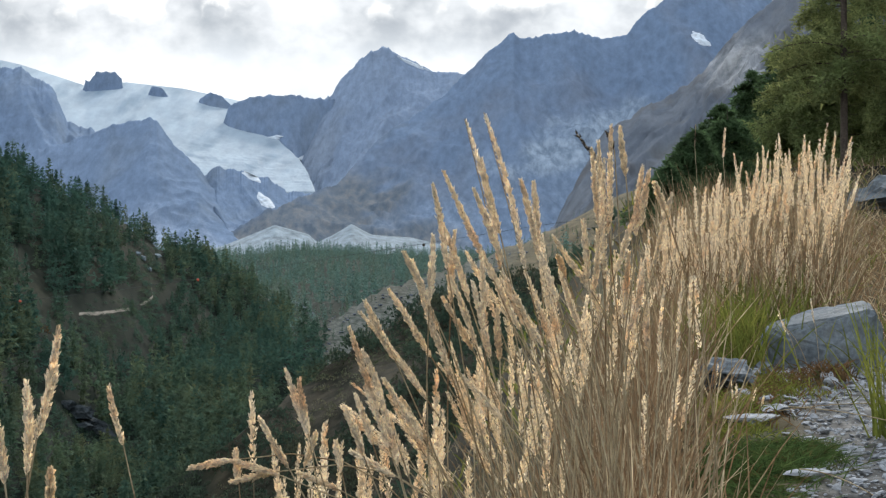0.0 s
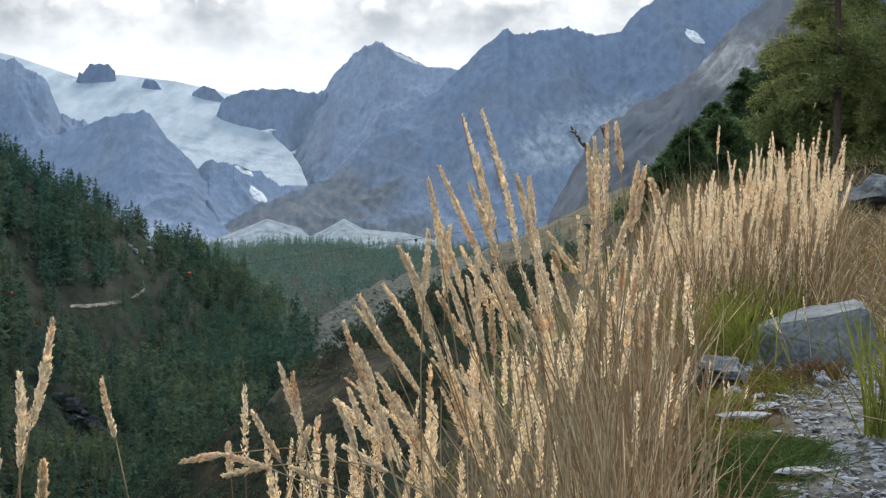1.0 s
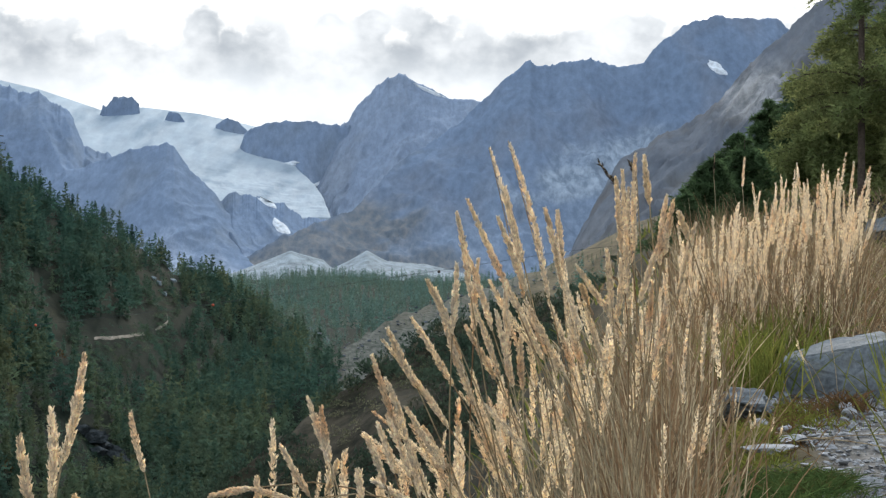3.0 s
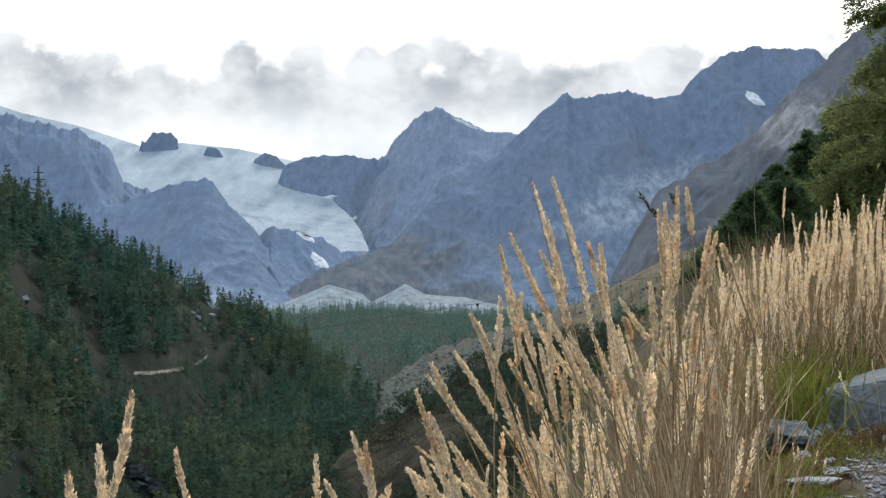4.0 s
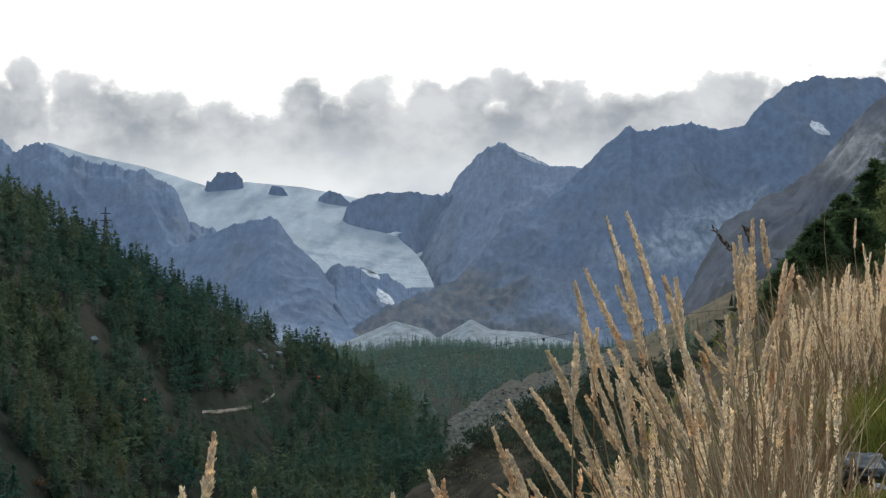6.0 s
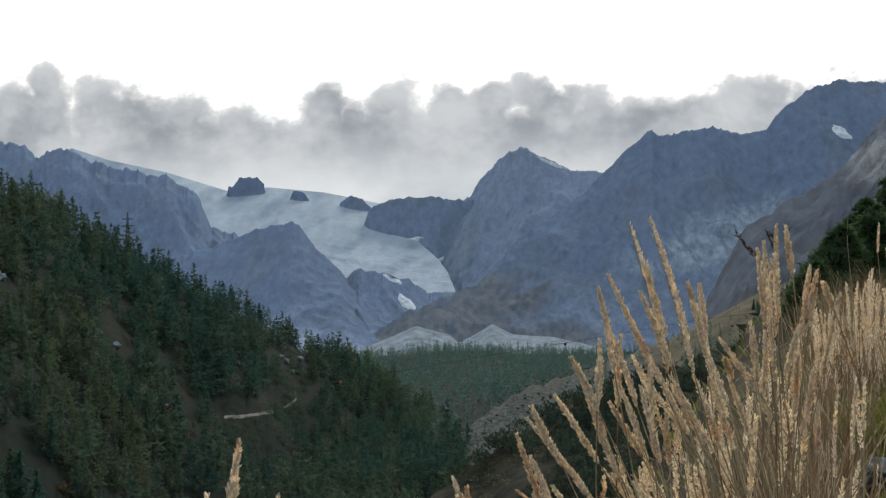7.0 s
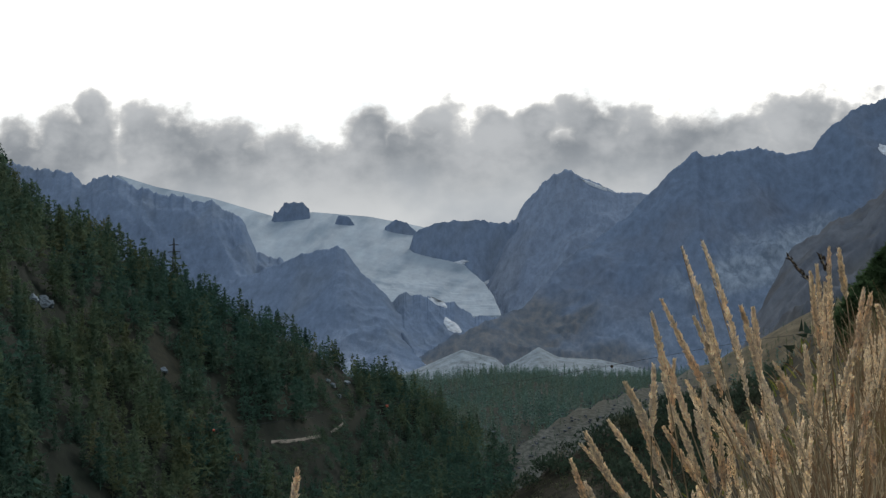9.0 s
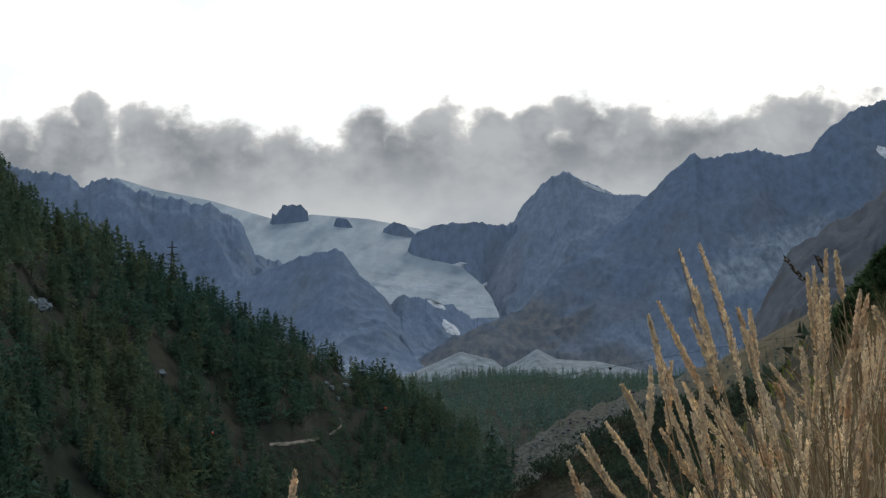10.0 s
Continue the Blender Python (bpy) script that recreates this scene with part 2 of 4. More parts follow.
def ridged(x, y, seed=0, octaves=5, gain=0.55):
    total, amp, norm = 0, 1.0, 0.0
    for o in range(octaves):
        n = 1 - np.abs(2 * smooth_noise(x * 2.07 ** o + 31 * o, y * 2.07 ** o + 5 * o, seed + o) - 1)
        total, norm, amp = total + amp * n * n, norm + amp, amp * gain
    return total / norm


def ease(x, lo, hi):
    t = np.clip((x - lo) / (hi - lo), 0, 1)
    return t * t * (3 - 2 * t)


def tube(points, radii, sides=4):
    p = np.asarray(points)
    t = np.gradient(p, axis=0)
    t /= np.linalg.norm(t, axis=1)[:, None]
    a = np.cross(t, (0.13, 1, 0.07))
    a /= np.linalg.norm(a, axis=1)[:, None]
    b = np.cross(t, a)
    k = np.linspace(0, 2 * np.pi, sides, endpoint=False)
    v = p[:, None] + np.asarray(radii)[:, None, None] * (np.cos(k)[None, :, None] * a[:, None] + np.sin(k)[None, :, None] * b[:, None])
    q = grid_faces(len(p), sides, True)
    return v.reshape(-1, 3), np.concatenate([q[:, [0, 1, 2]], q[:, [0, 2, 3]]])


def bezier(a, b, c, n):
    t = np.linspace(0, 1, n)[:, None]
    return (1 - t) ** 2 * np.array(a) + 2 * t * (1 - t) * np.array(b) + t * t * np.array(c)


# ---- the lie of the land ----
# Slopes are given by bearings u = x/y and heights v = z/y as seen from the path, with the distance y of their crest.
LEFT_HILL = [(-.9, .26, 500), (-.45, .155, 600), (-.354, .114, 680), (-.331, .091, 720), (-.305, .083, 760), (-.269, .062, 800), (-.232, .041, 850), (-.192, .024, 900),
             (-.173, .013, 940), (-.154, .001, 980), (-.135, -.006, 1020), (-.123, -.013, 1040), (-.098, -.023, 1060), (-.089, -.036, 1060), (-.074, -.052, 1030), (-.065, -.07, 1000), (-.04, -.16, 950)]
TALUS = [(-.10, -.075, 700), (-.085, -.056, 740), (-.068, -.043, 780), (-.036, -.022, 850), (-.005, -.0125, 900), (.0134, -.007, 950), (.06, .0110, 1000), (.0975, .031, 1000), (.13, .042, 1000), (.3, .1, 1000)]

SPUR = [(-.4, -.36, 190), (-.2, -.165, 200), (-.107, -.094, 210), (-.058, -.058, 225), (-.042, -.044, 230), (0, -.026, 240), (.05, -.010, 250), (.1, .001, 250), (.14, .012, 250), (.2, .03, 250), (.4, .08, 250)]


def bank_edge(y):
    return 0.05 + 0.13 * y


def crest(table, u):
    t = np.array(table)
    return np.interp(u, t[:, 0], t[:, 1]), np.interp(u, t[:, 0], t[:, 2])


def near_hill(x, y):
    yy = np.clip(y, -40, 26)
    z = -1.15 + 0.08 * yy - 0.01 * np.maximum(y - 26, 0)
    drop = bank_edge(np.clip(y, -40, 400)) - x
    z = z - 0.75 * np.logaddexp(0, drop / 0.12) * 0.12 - 0.65 * np.maximum(drop - 1.0, 0)
    z = z + 0.4 * np.maximum(x - bank_edge(np.maximum(y, 0)) - 2.2 - 0.08 * np.abs(y), 0)
    w = np.clip(np.hypot(x, y) / 30, 0, 1)
    return z + w * 1.6 * (fbm(x / 16, y / 16, 3) - .5) + w * w * 9 * (fbm(x / 90, y / 90, 5) - .5) * np.clip(np.hypot(x, y) / 120, 0, 1)


def land(x, y, which=""):
    """The ground's height; with which, whether the ground belongs to that slope."""
    x, y = np.broadcast_arrays(np.asarray(x, float), np.asarray(y, float))
    front = np.maximum(y, 60.0)
    u = x / front
    floor = np.interp(y, [-4000, 400, 900, 1100, 2000, 2800, 3300, 5000], [-90, -80, -46, -38, -22, -9, -9, -12])
    floor = floor + 8 * (fbm(x / 160, y / 160, 9) - .5) * ease(y, 300, 900)
    floor = floor + 7 * np.exp(-((u + .07) / .025) ** 2) * ease(y, 1300, 2000)
    vc, d = crest(LEFT_HILL, u)
    left = vc * d - np.where(y < d, 0.30 * (d - y), 0.5 * (y - d)) + 14 * (fbm(x / 70, y / 70, 11) - .5) * ease(np.abs(y - d), 10, 120)
    vt, dt = crest(TALUS, u)
    talus = vt * dt - np.where(y < dt, 0.22 * (dt - y), 0.25 * (y - dt)) + 9 * (ridged(x / 60, y / 110, 13) - .5) * ease(np.abs(y - dt), 5, 90)
    vs, ds = crest(SPUR, x / np.maximum(y, 25.0))
    spur = vs * ds - np.where(y < ds, 0.16 * (ds - y), 0.6 * (y - ds)) + 3.5 * (fbm(x / 22, y / 22, 15) - .5)
    floor = np.maximum(floor, np.where(y > 25, spur, -999))
    near = near_hill(x, y)
    z = np.maximum(np.maximum(floor, np.where(y > 60, left, -999)), np.where(y > 60, talus, -999))
    z = np.maximum(z, near)
    if which == "hill":
        return (left > z - 2.5) & (y > 60)
    if which == "talus":
        return (talus > z - .5) & (y > 250) & (talus > left)
    if which == "spur":
        return (spur > z - .3) & (y > 25)
    return z


def on_ray(u, v):
    """Where a sight line from the path meets the far slopes."""
    y = np.arange(260.0, 1500.0, 1.0)
    under = np.nonzero(land(u * y, y) > v * y)[0]
    yy = y[under[0]] if len(under) else 900.0
    return np.array([u * yy, yy, float(land(u * yy, yy))])


CLEARINGS = [on_ray(u, v) for u, v in ((-.212, .002), (-.196, -.008), (-.1707, -.0068), (-.232, -.019), (-.30, .03), (-.26, .012))]


def thinning(x, y):
    """How open the wood is: one in the middle of a clearing."""
    near = np.min([np.hypot((x - c[0]) / 16, (y - c[1]) / 30) for c in CLEARINGS], axis=0)
    return 1 - ease(near + .8 * (fbm(x / 9, y / 12, 63) - .5), .45, 1.15)


NEAR_Z = land(np.linspace(-3, 9, 241)[:, None], np.linspace(0, 30, 601)[None, :]).tolist()


def height(x, y):
    """The ground's height at one place; close by it is read from a fine raster."""
    if not (-2.9 < x < 8.9 and 0.1 < y < 29.9):
        return float(land(x, y))
    fx, fy = (x + 3) * 20, y * 20
    i, j = int(fx), int(fy)
    fx, fy = fx - i, fy - j
    return (NEAR_Z[i][j] * (1 - fx) + NEAR_Z[i + 1][j] * fx) * (1 - fy) + (NEAR_Z[i][j + 1] * (1 - fx) + NEAR_Z[i + 1][j + 1] * fx) * fy


def path_mask(x, y):
    e = x - bank_edge(y) - 0.18 - 0.12 * np.sin(y * 1.3)
    wob = 0.35 * (fbm(x * 1.6, y * 1.6, 21) - .5)
    return ease(e + wob, 0.0, 0.28) * (1 - ease(e + wob, 1.5, 1.9)) * (1 - ease(y, 7.6, 8.6))


def build_ground():
    front = np.arctan(np.linspace(-.62, .55, 330))
    rest = np.linspace(front[-1], front[0] + 2 * np.pi, 60)[1:-1]
    a = np.concatenate([front, rest])
    r = np.concatenate([[0.0004], np.geomspace(0.5, 3.0, 60)[:-1], np.geomspace(3.0, 14.0, 130)[:-1], np.geomspace(14, 4900, 240)])
    R, A = np.meshgrid(r, a, indexing="ij")
    x, y = R * np.sin(A), R * np.cos(A) - .3
    z = land(x, y)
    pm = path_mask(x, y) * (R < 16)
    z = z - 0.03 * pm + 0.035 * (fbm(x * 5, y * 5, 31) - .5) * (R < 40) + .02 * (fbm(x * 17, y * 17, 33) - .5) * (R < 12)
    u = x / np.maximum(y, 60)
    _, d = crest(LEFT_HILL, u)
    _, dt = crest(TALUS, u)
    ragged = R * (.7 + .6 * fbm(x / 25, y / 25, 47))
    far = ragged > 290
    is_talus = far * land(x, y, "talus") * ease(u + .03 * (fbm(x / 18, y / 40, 49) - .5), -.078, -.058)
    talus = is_talus * (.6 + .4 * ease(fbm(x / 30, y / 60, 41), .30, .5))
    # where the forest's shade is painted onto the ground
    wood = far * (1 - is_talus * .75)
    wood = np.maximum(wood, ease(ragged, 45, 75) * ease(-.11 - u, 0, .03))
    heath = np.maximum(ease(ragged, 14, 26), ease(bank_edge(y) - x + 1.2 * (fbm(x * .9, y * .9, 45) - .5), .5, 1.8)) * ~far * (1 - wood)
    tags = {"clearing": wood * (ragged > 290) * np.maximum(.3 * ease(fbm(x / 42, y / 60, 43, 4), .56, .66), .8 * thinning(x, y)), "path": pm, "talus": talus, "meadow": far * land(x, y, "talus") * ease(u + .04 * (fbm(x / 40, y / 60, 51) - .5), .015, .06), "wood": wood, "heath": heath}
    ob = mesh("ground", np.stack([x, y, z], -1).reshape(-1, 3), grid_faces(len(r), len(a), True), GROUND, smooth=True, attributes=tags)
    tagged(ob, "steep grassy mountainside with stony path above a wooded valley", "ground", kind="structure")


build_ground()

# ---- mountains ----
SHAPES = {}


def side_of(x, y):
    return x + 0.25 * y


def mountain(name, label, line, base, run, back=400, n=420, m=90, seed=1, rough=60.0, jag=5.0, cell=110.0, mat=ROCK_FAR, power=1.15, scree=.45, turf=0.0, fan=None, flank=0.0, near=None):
    """A rock mass with a ragged crest along line (u, v, distance), falling towards the path over run metres to the height base."""
    t = np.array(line)
    u = np.linspace(t[0, 0], t[-1, 0], n)
    d = np.interp(u, t[:, 0], t[:, 2])
    vc = np.interp(u, t[:, 0], t[:, 1])
    plain = vc * d
    top = plain + jag * (fbm(u * d / 34, u * 0, seed, 5, .6) - .5) * 2.4 + jag * 1.3 * (ridged(u * d / 15, u * 0, seed + 3, 5, .65) - .45)
    rough = rough * .6
    run = run if near is None else np.minimum(run, d - near)
    s = np.linspace(0, 1, m)[:, None]
    y = d - run * (1 - s)
    rise = s ** power
    z = base + (np.maximum(plain + (top - plain) * s ** 5, base + 1) - base) * rise
    x = u * y
    side = x + 0.55 * y * np.sin(seed)
    gully = ridged(side / cell, y / (cell * 2.6) + 7, seed + 11, 6) - .45
    z = z + rough * gully * np.sin(np.pi * np.clip(s, 0, 1)) ** .7 * np.clip((top - base) / 250, .08, 1)
    y = y + rough * .5 * (fbm(x / cell * 1.7, z / cell * 1.7, seed + 5, 5) - .5) * (1 - s) * s * 4
    # the far side
    sb = np.linspace(0, 1, 9)[1:, None]
    yb = d + back * sb
    zb = top + (base - 30 - top) * sb
    X = np.concatenate([x, u * yb])
    Y = np.concatenate([np.broadcast_to(y, x.shape), np.broadcast_to(yb, (8, n))])
    Z = np.concatenate([z, zb])
    h = np.clip((Z - base) / np.maximum(top - base, 1), 0, 1)
    # Paler towards the foot: scree, with valley haze put into the colour.
    mask = ease(.5 + .55 * (fbm(side_of(X, Y) / cell * 2.2, Y / cell * .3, seed + 21, 5) - .5) + .8 * (.34 - h), .42, .74) * scree
    green = ease(fbm(X / cell, Y / cell, seed + 31, 5) + .5 * (.38 - h) + flank * (ease(-X / Y, -.03, .06) - .55), .36, .74) * turf
    if fan:
        # a scree field: bearing, height, half widths
        far = np.hypot((X / Y - fan[0]) / fan[2], (Z / Y - fan[1] - .25 * (X / Y - fan[0])) / fan[3])
        mask = np.maximum(mask, ease(1.35 - far + 1.5 * (fbm(X / 60, Z / 40, seed + 41, 5) - .5), .1, .9))
    SHAPES[name] = (np.stack([X, Y, Z], -1).reshape(-1, 3), grid_faces(m + 8, n))
    ob = mesh(name, *SHAPES[name], mat, smooth=True, attributes={"scree": mask, "turf": green})
    return tagged(ob, label, "mountain", kind="structure")


def at(rows, d):
    return [(*r, d) if len(r) == 2 else r for r in rows]


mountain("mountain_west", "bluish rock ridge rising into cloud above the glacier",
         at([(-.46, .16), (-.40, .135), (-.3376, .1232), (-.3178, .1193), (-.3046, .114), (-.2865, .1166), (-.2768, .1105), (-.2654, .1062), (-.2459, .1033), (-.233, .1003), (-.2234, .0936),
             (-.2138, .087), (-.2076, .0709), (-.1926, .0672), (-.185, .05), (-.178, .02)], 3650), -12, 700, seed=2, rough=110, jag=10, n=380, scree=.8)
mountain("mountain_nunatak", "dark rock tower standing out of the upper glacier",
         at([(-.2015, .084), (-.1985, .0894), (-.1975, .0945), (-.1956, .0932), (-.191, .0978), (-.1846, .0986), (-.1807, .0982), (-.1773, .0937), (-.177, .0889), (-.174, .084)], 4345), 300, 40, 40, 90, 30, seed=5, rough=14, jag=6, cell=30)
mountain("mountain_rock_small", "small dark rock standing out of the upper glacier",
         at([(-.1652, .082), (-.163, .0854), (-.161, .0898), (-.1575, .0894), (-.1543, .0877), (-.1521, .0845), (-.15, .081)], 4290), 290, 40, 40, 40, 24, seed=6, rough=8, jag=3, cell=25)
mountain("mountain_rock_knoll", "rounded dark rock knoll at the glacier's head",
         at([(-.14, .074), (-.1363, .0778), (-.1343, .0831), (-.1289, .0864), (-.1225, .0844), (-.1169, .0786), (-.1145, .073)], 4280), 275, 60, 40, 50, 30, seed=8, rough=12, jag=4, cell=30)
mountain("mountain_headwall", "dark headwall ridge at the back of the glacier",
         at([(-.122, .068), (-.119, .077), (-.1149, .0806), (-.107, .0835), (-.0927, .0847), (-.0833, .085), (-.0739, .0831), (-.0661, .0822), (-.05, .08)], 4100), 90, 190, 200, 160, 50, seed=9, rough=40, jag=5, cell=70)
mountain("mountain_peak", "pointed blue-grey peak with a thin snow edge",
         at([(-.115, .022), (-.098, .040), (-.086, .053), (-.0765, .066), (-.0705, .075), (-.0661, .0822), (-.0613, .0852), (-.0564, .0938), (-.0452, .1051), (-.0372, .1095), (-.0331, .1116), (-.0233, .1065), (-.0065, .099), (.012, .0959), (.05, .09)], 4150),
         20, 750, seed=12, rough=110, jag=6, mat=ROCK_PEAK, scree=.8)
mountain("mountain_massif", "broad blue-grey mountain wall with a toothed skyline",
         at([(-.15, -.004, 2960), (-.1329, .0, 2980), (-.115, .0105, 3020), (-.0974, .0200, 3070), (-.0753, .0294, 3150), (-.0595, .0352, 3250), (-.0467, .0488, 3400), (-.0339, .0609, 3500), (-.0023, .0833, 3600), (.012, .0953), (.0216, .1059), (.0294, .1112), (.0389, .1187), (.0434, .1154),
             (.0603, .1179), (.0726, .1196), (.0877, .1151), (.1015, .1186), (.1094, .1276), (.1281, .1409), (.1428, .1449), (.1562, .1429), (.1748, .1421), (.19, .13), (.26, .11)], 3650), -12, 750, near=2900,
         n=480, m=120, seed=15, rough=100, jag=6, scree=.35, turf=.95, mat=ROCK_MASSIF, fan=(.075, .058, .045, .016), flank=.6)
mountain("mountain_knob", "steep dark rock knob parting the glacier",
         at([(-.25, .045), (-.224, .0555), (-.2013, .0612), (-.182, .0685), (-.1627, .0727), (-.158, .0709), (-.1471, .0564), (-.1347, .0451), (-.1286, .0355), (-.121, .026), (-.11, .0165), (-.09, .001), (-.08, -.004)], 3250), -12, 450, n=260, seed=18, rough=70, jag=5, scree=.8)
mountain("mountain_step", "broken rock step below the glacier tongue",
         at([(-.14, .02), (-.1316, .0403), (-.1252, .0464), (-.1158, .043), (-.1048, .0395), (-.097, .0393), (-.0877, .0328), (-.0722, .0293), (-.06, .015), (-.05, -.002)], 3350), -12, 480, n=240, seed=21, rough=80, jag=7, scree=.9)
mountain("mountain_east", "grey rock face with pale slabs above ochre turf",
         [(-.02, -.03, 1500), (.0134, -.022, 1500), (.03, -.010, 1500), (.0477, .000, 1500), (.0601, .012, 1500), (.0756, .0417, 1550), (.0895, .0637, 1600), (.1004, .0705, 1600), (.1128, .0795, 1600), (.1284, .0858, 1600),
          (.1439, .0984, 1600), (.1594, .1173, 1600), (.1749, .1299, 1600), (.1905, .1425, 1600), (.203, .1556, 1600), (.26, .20, 1600), (.34, .24, 1600)], -40, 600, n=300, m=120, seed=24, rough=85, jag=5, cell=45, mat=ROCK_RIGHT, scree=.45, turf=.4, fan=(.165, .105, .022, .014))


def build_glacier():
    n, m = 170, 150
    s = np.linspace(0, 1, m)[:, None]   # 0 at the tongue, 1 at the head
    k = np.linspace(0, 1, n)[None, :]
    y = 3420 + 980 * s
    left = np.interp(s, [0, .25, .5, .75, 1], [-.137, -.15, -.20, -.26, -.295])
    right = np.interp(s, [0, .12, .3, .5, .75, 1], [-.068, -.07, -.074, -.08, -.09, -.10])
    u = left + (right - left) * k
    x = u * y
    head = np.interp(u, [-.32, -.2865, -.2654, -.233, -.1976, -.1751, -.1433, -.1149, -.09], [.125, .1166, .1094, .1019, .0903, .0921, .0885, .0822, .075]) * 4400
    z = 104 + (head - 104) * s ** 1.05
    crack = ridged(x / 45, y / 16, 51, 4) - .5
    z = z + 5 * crack * ease(s, .0, .12) * (1 - ease(s, .25, .55)) + 16 * (fbm(x / 160, y / 160, 53) - .5) * (1 - s ** 4)
    z = z - 60 * ease(np.abs(k - .5), .46, .5)
    z[0] -= 40
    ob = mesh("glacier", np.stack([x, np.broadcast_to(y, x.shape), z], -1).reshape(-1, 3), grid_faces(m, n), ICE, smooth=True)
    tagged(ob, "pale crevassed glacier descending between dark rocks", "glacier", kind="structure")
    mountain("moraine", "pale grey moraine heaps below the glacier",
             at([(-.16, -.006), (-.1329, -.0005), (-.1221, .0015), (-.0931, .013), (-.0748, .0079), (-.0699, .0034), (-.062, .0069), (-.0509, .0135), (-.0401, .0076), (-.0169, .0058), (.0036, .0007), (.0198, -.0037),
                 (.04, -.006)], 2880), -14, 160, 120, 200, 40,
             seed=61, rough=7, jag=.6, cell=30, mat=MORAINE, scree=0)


build_glacier()


def patch(name, label, on, u, v, wide, high, tilt, seed, mat, kind="snow"):
    """A thin sheet with an uneven rim that lies on a mountain's face."""
    tree = BVHTree.FromPolygons(*[a.tolist() for a in SHAPES[on]])
    rings, spokes = 7, 36
    V = []
    for i in range(rings):
        for j in range(spokes):
            a = 2 * math.pi * j / spokes
            r = i / (rings - 1) * (.72 + .55 * float(smooth_noise(3 + 2.2 * math.cos(a), 3 + 2.2 * math.sin(a), seed)))
            p, q = wide * r * math.cos(a), high * r * math.sin(a)
            way = Vector((u + p * math.cos(tilt) - q * math.sin(tilt), 1, v + p * math.sin(tilt) + q * math.cos(tilt))).normalized()
            hit = tree.ray_cast(Vector((0, 0, 0)), way)[0]
            if hit is None:
                hit = Vector(V[-1]) if V else way * 4000
                V.append(hit)
                continue
            V.append(hit - way * (4.0 * (1 - (i / (rings - 1)) ** 3) + .5))
    ob = mesh(name, np.array([w[:] for w in V]), grid_faces(rings, spokes, True), mat, smooth=True)
    return tagged(ob, label, kind, kind="structure")


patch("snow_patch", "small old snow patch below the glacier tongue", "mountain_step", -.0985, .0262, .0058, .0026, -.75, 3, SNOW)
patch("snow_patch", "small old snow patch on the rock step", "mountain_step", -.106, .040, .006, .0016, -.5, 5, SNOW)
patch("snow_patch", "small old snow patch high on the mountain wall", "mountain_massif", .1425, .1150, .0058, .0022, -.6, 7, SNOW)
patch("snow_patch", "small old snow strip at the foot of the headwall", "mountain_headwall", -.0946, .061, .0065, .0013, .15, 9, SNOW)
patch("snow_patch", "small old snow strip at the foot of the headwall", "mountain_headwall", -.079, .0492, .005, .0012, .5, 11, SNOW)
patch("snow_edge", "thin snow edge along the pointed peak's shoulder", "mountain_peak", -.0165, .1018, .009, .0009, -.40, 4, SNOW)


def track(name, label, line, thick, mat, category):
    """A narrow strip that lies on the far slopes along a line of bearings and heights."""
    p = np.array(line)
    t = np.linspace(0, len(p) - 1, 44)
    u, v = np.interp(t, np.arange(len(p)), p[:, 0]), np.interp(t, np.arange(len(p)), p[:, 1])
    rows = []
    for f in (-1, -.3, .3, 1):
        wave = 1 + 1.3 * (smooth_noise(t * 1.7, t * 0 + f, 5) - .5)
        rows.append(np.array([on_ray(a, b + f * thick * w) + np.array((0, 0, .45 - .3 * abs(f))) for a, b, w in zip(u, v, wave)]))
    ob = mesh(name, np.concatenate(rows), grid_faces(4, 44), mat, smooth=True)
    return tagged(ob, label, category, kind="structure")


TRAIL = [(-.2014, -.0364), (-.19, -.036), (-.1743, -.0338), (-.166, -.031), (-.1605, -.0265), (-.1614, -.0216)]
track("trail_1", "pale earth trail winding through the forest", TRAIL, .0007, EARTH, "trail")
track("river_bed", "pale stony river bed on the valley floor", [(-.0875, -.0265), (-.083, -.0294), (-.077, -.033), (-.0708, -.0374)], .0008, ROCK_RIGHT, "river")
OPEN_SPOTS = [on_ray(a[0] + (b[0] - a[0]) * k / 4, a[1] + (b[1] - a[1]) * k / 4) for a, b in zip(TRAIL, TRAIL[1:]) for k in range(5)]


def rock_arrays(size, seed, cuts=3, rough=.18):
    bm = bmesh.new()
    bmesh.ops.create_icosphere(bm, subdivisions=cuts, radius=1)
    rng = np.random.default_rng(seed)
    planes = [(Vector(rng.normal(size=3)).normalized(), rng.uniform(.5, .8)) for _ in range(11)]
    for v in bm.verts:
        c = v.co.copy()
        for nrm, off in planes:
            over = c.dot(nrm) - off
            if over > 0:
                c -= nrm * over * .97
        c += v.co * rough * .35 * noise.fractal(v.co * 2.2 + Vector((seed, 0, 0)), 1, 2, 4)
        v.co = Vector((c.x * size[0], c.y * size[1], c.z * size[2]))
    V = np.array([v.co[:] for v in bm.verts])
    F = np.array([[v.index for v in f.verts] for f in bm.faces])
    bm.free()
    return V, F


def hillside_rock(name, label, u, v, size, seed, mat):
    p = on_ray(u, v)
    OPEN_SPOTS.append(p)
    ob = mesh(name, *rock_arrays(size, seed, 4, .5), mat)
    ob.location = p + np.array((0, 0, size[2] * .35))
    tagged(ob, label, "rock", "rocks on the wooded hillside")


